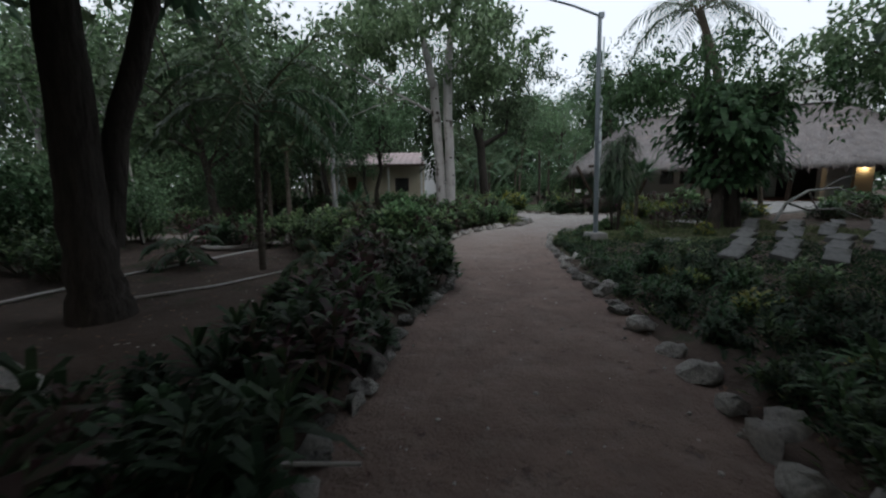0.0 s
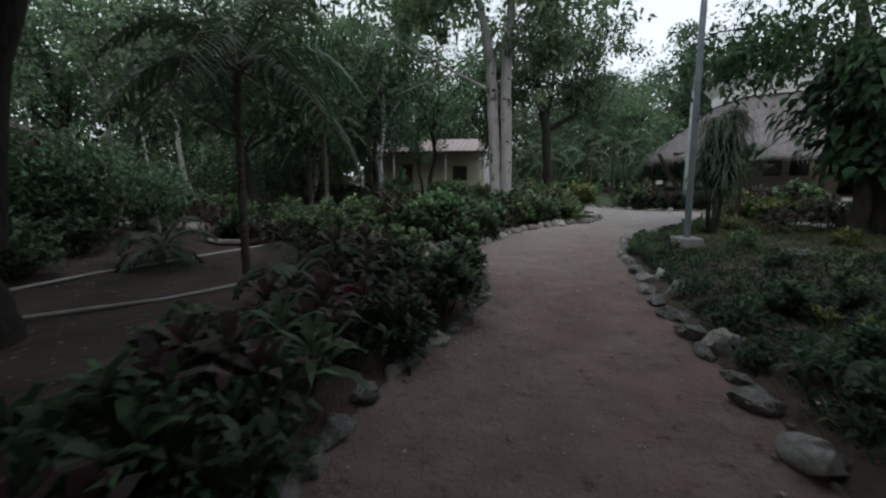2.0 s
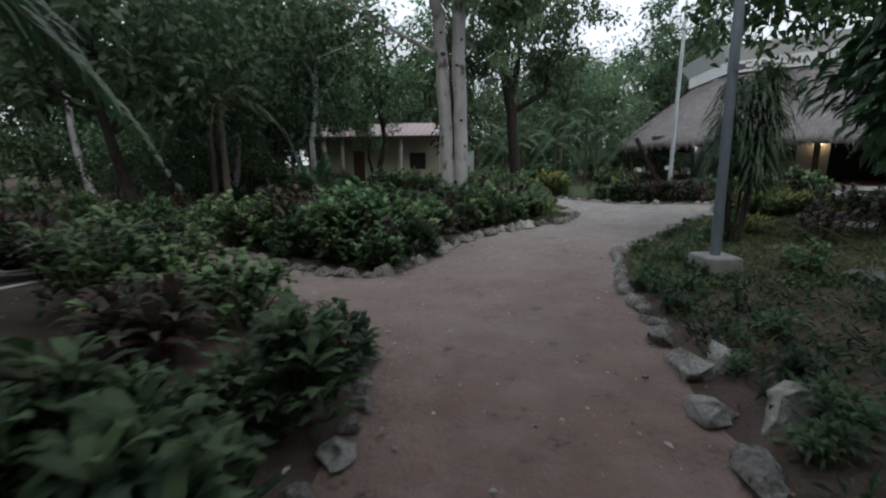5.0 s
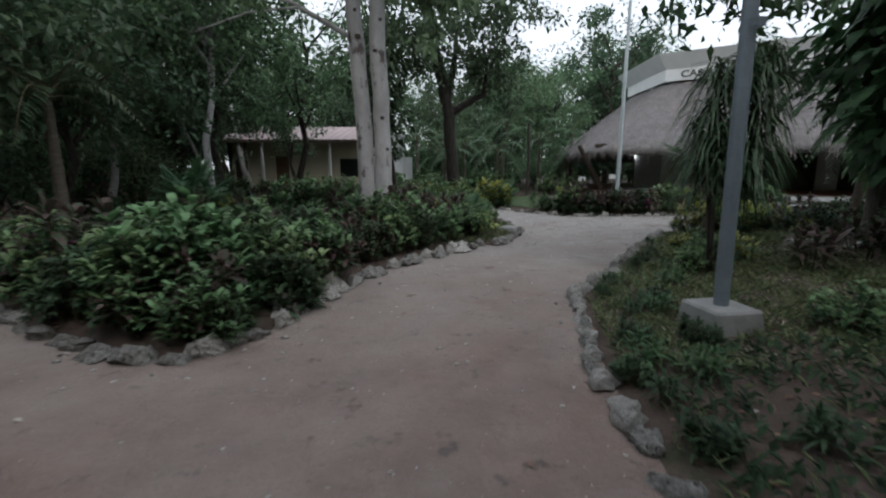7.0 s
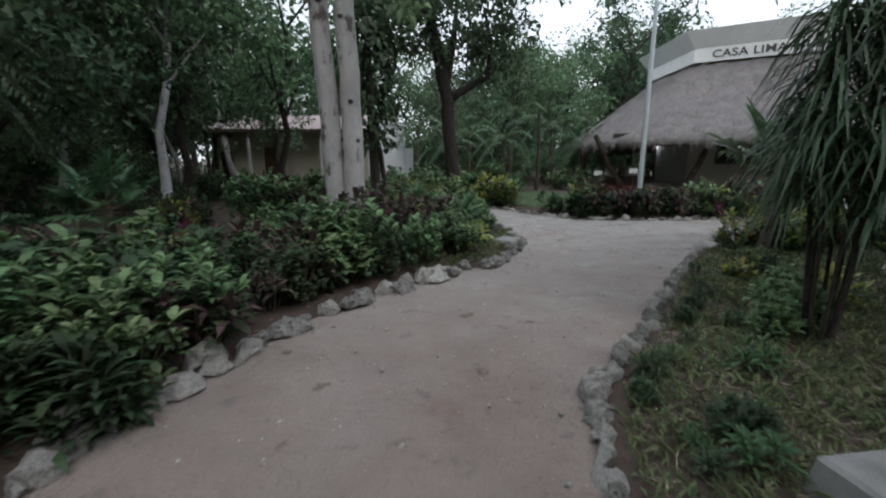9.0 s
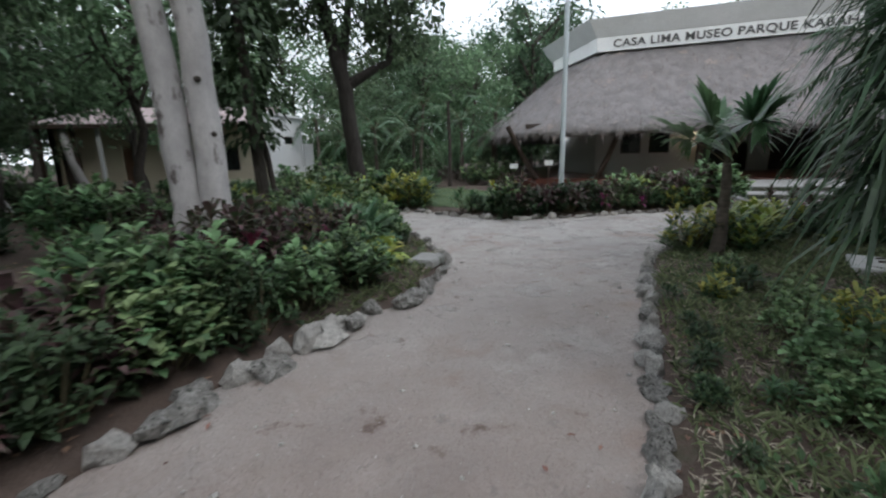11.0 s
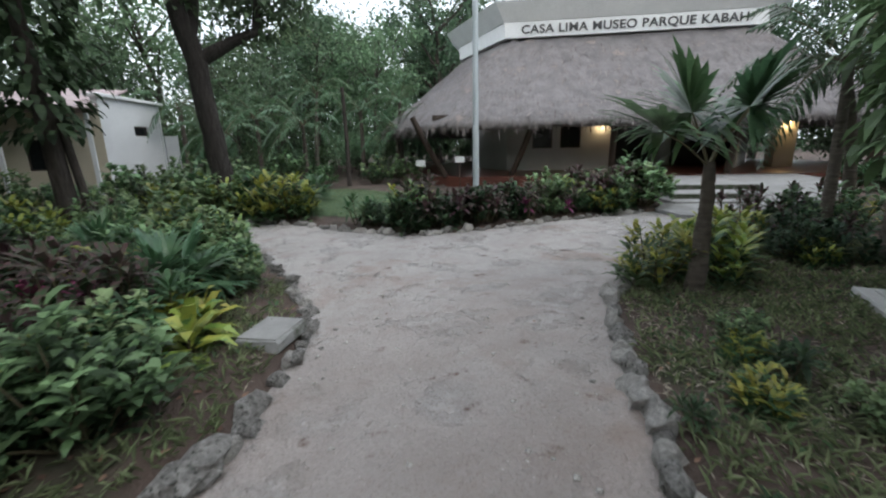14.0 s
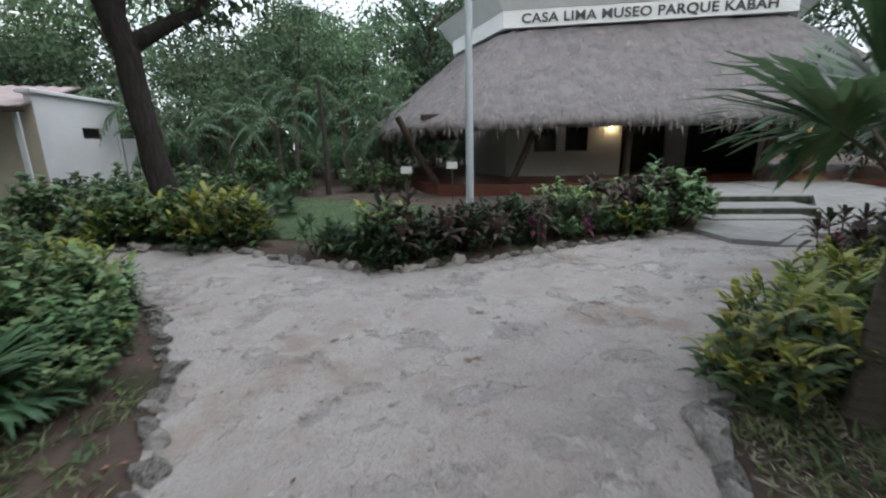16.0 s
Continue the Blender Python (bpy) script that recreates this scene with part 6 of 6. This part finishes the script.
peg = thing("thin_stake", 0, 0, 0, "thin pale stick lying across the bed's edge", "stick")
v, f = tube_arrays([(-0.42, 4.13, 0.08), (0.33, 4.16, 0.05)], [0.014, 0.012], 6)
part_arrays("stick_shaft", v, f, PVC, peg)
upright = thing("thin_stake", -7.4, 13.6, 0, "thin pale stake standing among plants", "stake")
v, f = tube_arrays([(0, 0, -0.1), (-0.08, 0, 1.3), (-0.2, 0, 2.7)], [0.03, 0.028, 0.022], 6)
part_arrays("stake_shaft", v, f, PVC, upright)
hose = thing("garden_hose", -4.6, 12.7, 0.1, "coiled grey garden hose on bare earth", "hose")
a = np.linspace(0, 6.283 * 5, 120)
rr = 0.55 + 0.08 * np.sin(a * 1.3)
v, f = tube_arrays(np.stack([rr * np.cos(a) * 1.1, rr * np.sin(a) * 0.8, 0.02 + 0.012 * a / 6.283 + 0.01 * np.sin(a * 2.7)], -1), np.full(120, 0.018), 6)
part_arrays("hose_coil", v, f, PVC, hose, "", True)

# bare fallen branch arching over the slabs
branch = thing("fallen_branch", 14.3, 17.4, 0.05, "bare grey fallen branch arching beside stone slabs", "branch")
for k, (pts, radii) in enumerate((([(-1.9, -0.4, 0), (-1.3, -0.2, 0.75), (-0.4, 0, 1.15), (0.8, 0.2, 1.25), (1.9, 0.3, 0.9)], [0.06, 0.055, 0.05, 0.04, 0.02]),
                                  ([(-1.3, -0.2, 0.75), (-0.8, -0.5, 0.5), (0.1, -0.7, 0.55), (0.9, -0.8, 0.2)], [0.045, 0.04, 0.03, 0.015]),
                                  ([(-0.4, 0, 1.15), (0.1, 0.4, 0.8), (0.8, 0.6, 0.1)], [0.035, 0.03, 0.02]),
                                  ([(0.2, 0.1, 1.22), (0.6, -0.2, 1.6), (1.2, -0.3, 1.75)], [0.03, 0.02, 0.008]))):
    v, f = tube_arrays(pts, radii, 8, 0.08, k)
    part_arrays("bough", v, f, SLABGREY, branch, "", True)
for x, y, k, sc in ((15.6, 18.6, DARKCROTON, 1.3), (16.4, 18.0, CORDY, 1.1), (15.2, 17.9, DARKCROTON, 1.0), (17.4, 18.8, DARKCROTON, 1.4), (16.8, 19.4, SHRUB, 1.2), (18.2, 20.2, DARKCROTON, 1.4), (20.6, 22.8, GREENCORDY, 1.6), (21.2, 22.4, DARKCROTON, 1.5)):
    grow(k, x, y, sc)

# small signs on the lawn
for x, y, z in ((9.6, 30.0, 1.0), (10.9, 29.6, 1.1)):
    sign = thing("lawn_sign", x, y, 0, "small white notice on a thin stake", "sign", "notices on the lawn", "", -30)
    part("stake", boxed((-0.015, -0.015, -0.1), (0.015, 0.015, z)), TIMBER, sign)
    part("board", boxed((-0.16, -0.03, z), (0.16, -0.016, z + 0.2)), WHITEWALL, sign)

# lawn behind the far hedge
LAWNPLAN = [(1.0, 31.0), (4.6, 27.8), (6.0, 26.4), (7.4, 25.1), (12.6, 25.0), (10.0, 29.0), (7.5, 33.5), (3.0, 35.5)]
sheet("lawn", 0, 14, 24, 36, 0.25, lambda x, y: height(x, y) + 0.02, LAWN, lambda c: inside(c, LAWNPLAN) > 0, "short green lawn behind the hedge", "lawn")


# ---------------------------------------------------------------- grass, leaf litter, pebbles
def strewn(name, n, region, seed, mat, size, label, z=0.0, flat=True, where=None, ratio=0.5, kind="stuff", blade=False):
    rng = np.random.default_rng(seed)
    x0, x1, y0, y1 = region
    p = np.stack([rng.uniform(x0, x1, n), rng.uniform(y0, y1, n)], -1)
    dist = inside(p, WAY)
    p = p[where(p, dist, rng)]
    n = len(p)
    q = np.c_[p, np.maximum(height(p[:, 0], p[:, 1]), 0.0) + z]
    az = rng.uniform(0, 6.283, n)
    d = np.stack([np.cos(az), np.sin(az), (rng.normal(0.05, 0.12, n) if flat else rng.uniform(0.6, 2.2, n))], -1)
    v, f = leaf_arrays(q, d, size * rng.uniform(0.5, 1.4, n), size * ratio * rng.uniform(0.7, 1.2, n), 0.12, 0.1 if flat else 0.35, blade)
    return tagged(part_arrays(name, v, f, mat), label, name.replace("_", " "), kind=kind)


def patchy(p, s, seed, cut):
    return ripple(p[:, 0], p[:, 1], s, seed) > cut


strewn("grass", 120000, (2.6, 13, 2, 21.5), 501, GRASS, 0.15, "patchy short grass and weeds on dark earth", 0.0, False,
       lambda p, d, r: (d < -0.18) & ((inside(p, SLABS) < 0) | (r.uniform(size=len(p)) < 0.5)) & ((p[:, 1] > 12.5) | (r.uniform(size=len(p)) < 0.16)) & (patchy(p, 1.6, 2.0, -0.25) | (r.uniform(size=len(p)) < 0.3)), 0.13)
strewn("grass", 16000, (0, 13, 24, 35), 502, GRASS, 0.09, "short green lawn grass", 0.01, False, lambda p, d, r: inside(p, LAWNPLAN) > 0, 0.12)
strewn("weeds", 12000, (2.8, 13, 3, 21), 503, GREEN, 0.09, "low green weeds among the grass", 0.02, False,
       lambda p, d, r: (d < -0.3) & (inside(p, SLABS) < 0) & ((p[:, 1] > 12.5) | (r.uniform(size=len(p)) < 0.2)) & patchy(p, 2.3, 5.0, -0.05), 0.5)
strewn("weeds", 16000, (2.7, 9.5, 3, 13), 508, DEEP, 0.13, "low dark weeds under the trees", 0.02, False, lambda p, d, r: (d < -0.25) & (patchy(p, 1.9, 3.0, -0.3) | (r.uniform(size=len(p)) < 0.3)), 0.3)
strewn("leaf_litter", 15000, (-12, 14, -2, 28), 504, DRYLEAF, 0.075, "fallen brown leaves strewn on the earth", 0.012, True, lambda p, d, r: d < -0.1, 0.5)
strewn("leaf_litter", 900, (-3, 13, 0, 27), 505, DRYLEAF, 0.055, "scattered fallen leaves on the path", 0.016, True, lambda p, d, r: (d > 0.05) & (r.uniform(size=len(p)) < np.where(d < 0.5, 0.9, 0.25)), 0.5)
strewn("pale_leaves", 420, (-7, 8, 0, 14), 506, PALELEAF, 0.06, "pale fallen leaves catching the light", 0.02, True, lambda p, d, r: d < 0.5, 0.5)


strewn("dry_straw", 30000, (4.0, 12, 12.5, 20), 507, STRAW, 0.1, "dry pale straw and twigs on the earth", 0.015, True, lambda p, d, r: (d < -0.2) & (patchy(p, 1.3, 4.0, -0.1) | (r.uniform(size=len(p)) < 0.35)), 0.1)


def pebbles(n, region, seed, size, label, where, mat):
    rng = np.random.default_rng(seed)
    x0, x1, y0, y1 = region
    p = np.stack([rng.uniform(x0, x1, n), rng.uniform(y0, y1, n)], -1)
    p = p[where(p, inside(p, WAY), rng)]
    base = np.array([(1, 0, 0), (-1, 0, 0), (0, 1, 0), (0, -1, 0), (0, 0, 1), (0, 0, -1)], float)
    tri = np.array([(0, 2, 4), (2, 1, 4), (1, 3, 4), (3, 0, 4), (2, 0, 5), (1, 2, 5), (3, 1, 5), (0, 3, 5)])
    m = len(p)
    s = size * rng.uniform(0.4, 1.3, m) ** 1.5
    v = base[None] * rng.uniform(0.6, 1.3, (m, 6, 1)) * s[:, None, None] * [1, 1, 0.6]
    v = v + np.c_[p, np.full(m, 0.006)][:, None]
    f = tri[None] + np.arange(m)[:, None, None] * 6
    return tagged(part_arrays("pebbles", v.reshape(-1, 3), f.reshape(-1, 3), mat, smooth=True), label, "pebbles", kind="stuff")


pebbles(2600, (-3, 13, 0, 27), 511, 0.018, "small pale stones bedded in the path", lambda p, d, r: d > 0.05, PALEROCK)
pebbles(900, (-3, 13, 0, 27), 512, 0.03, "small stones along the path's edge", lambda p, d, r: (d < 0.3) & (d > -0.5), ROCK)
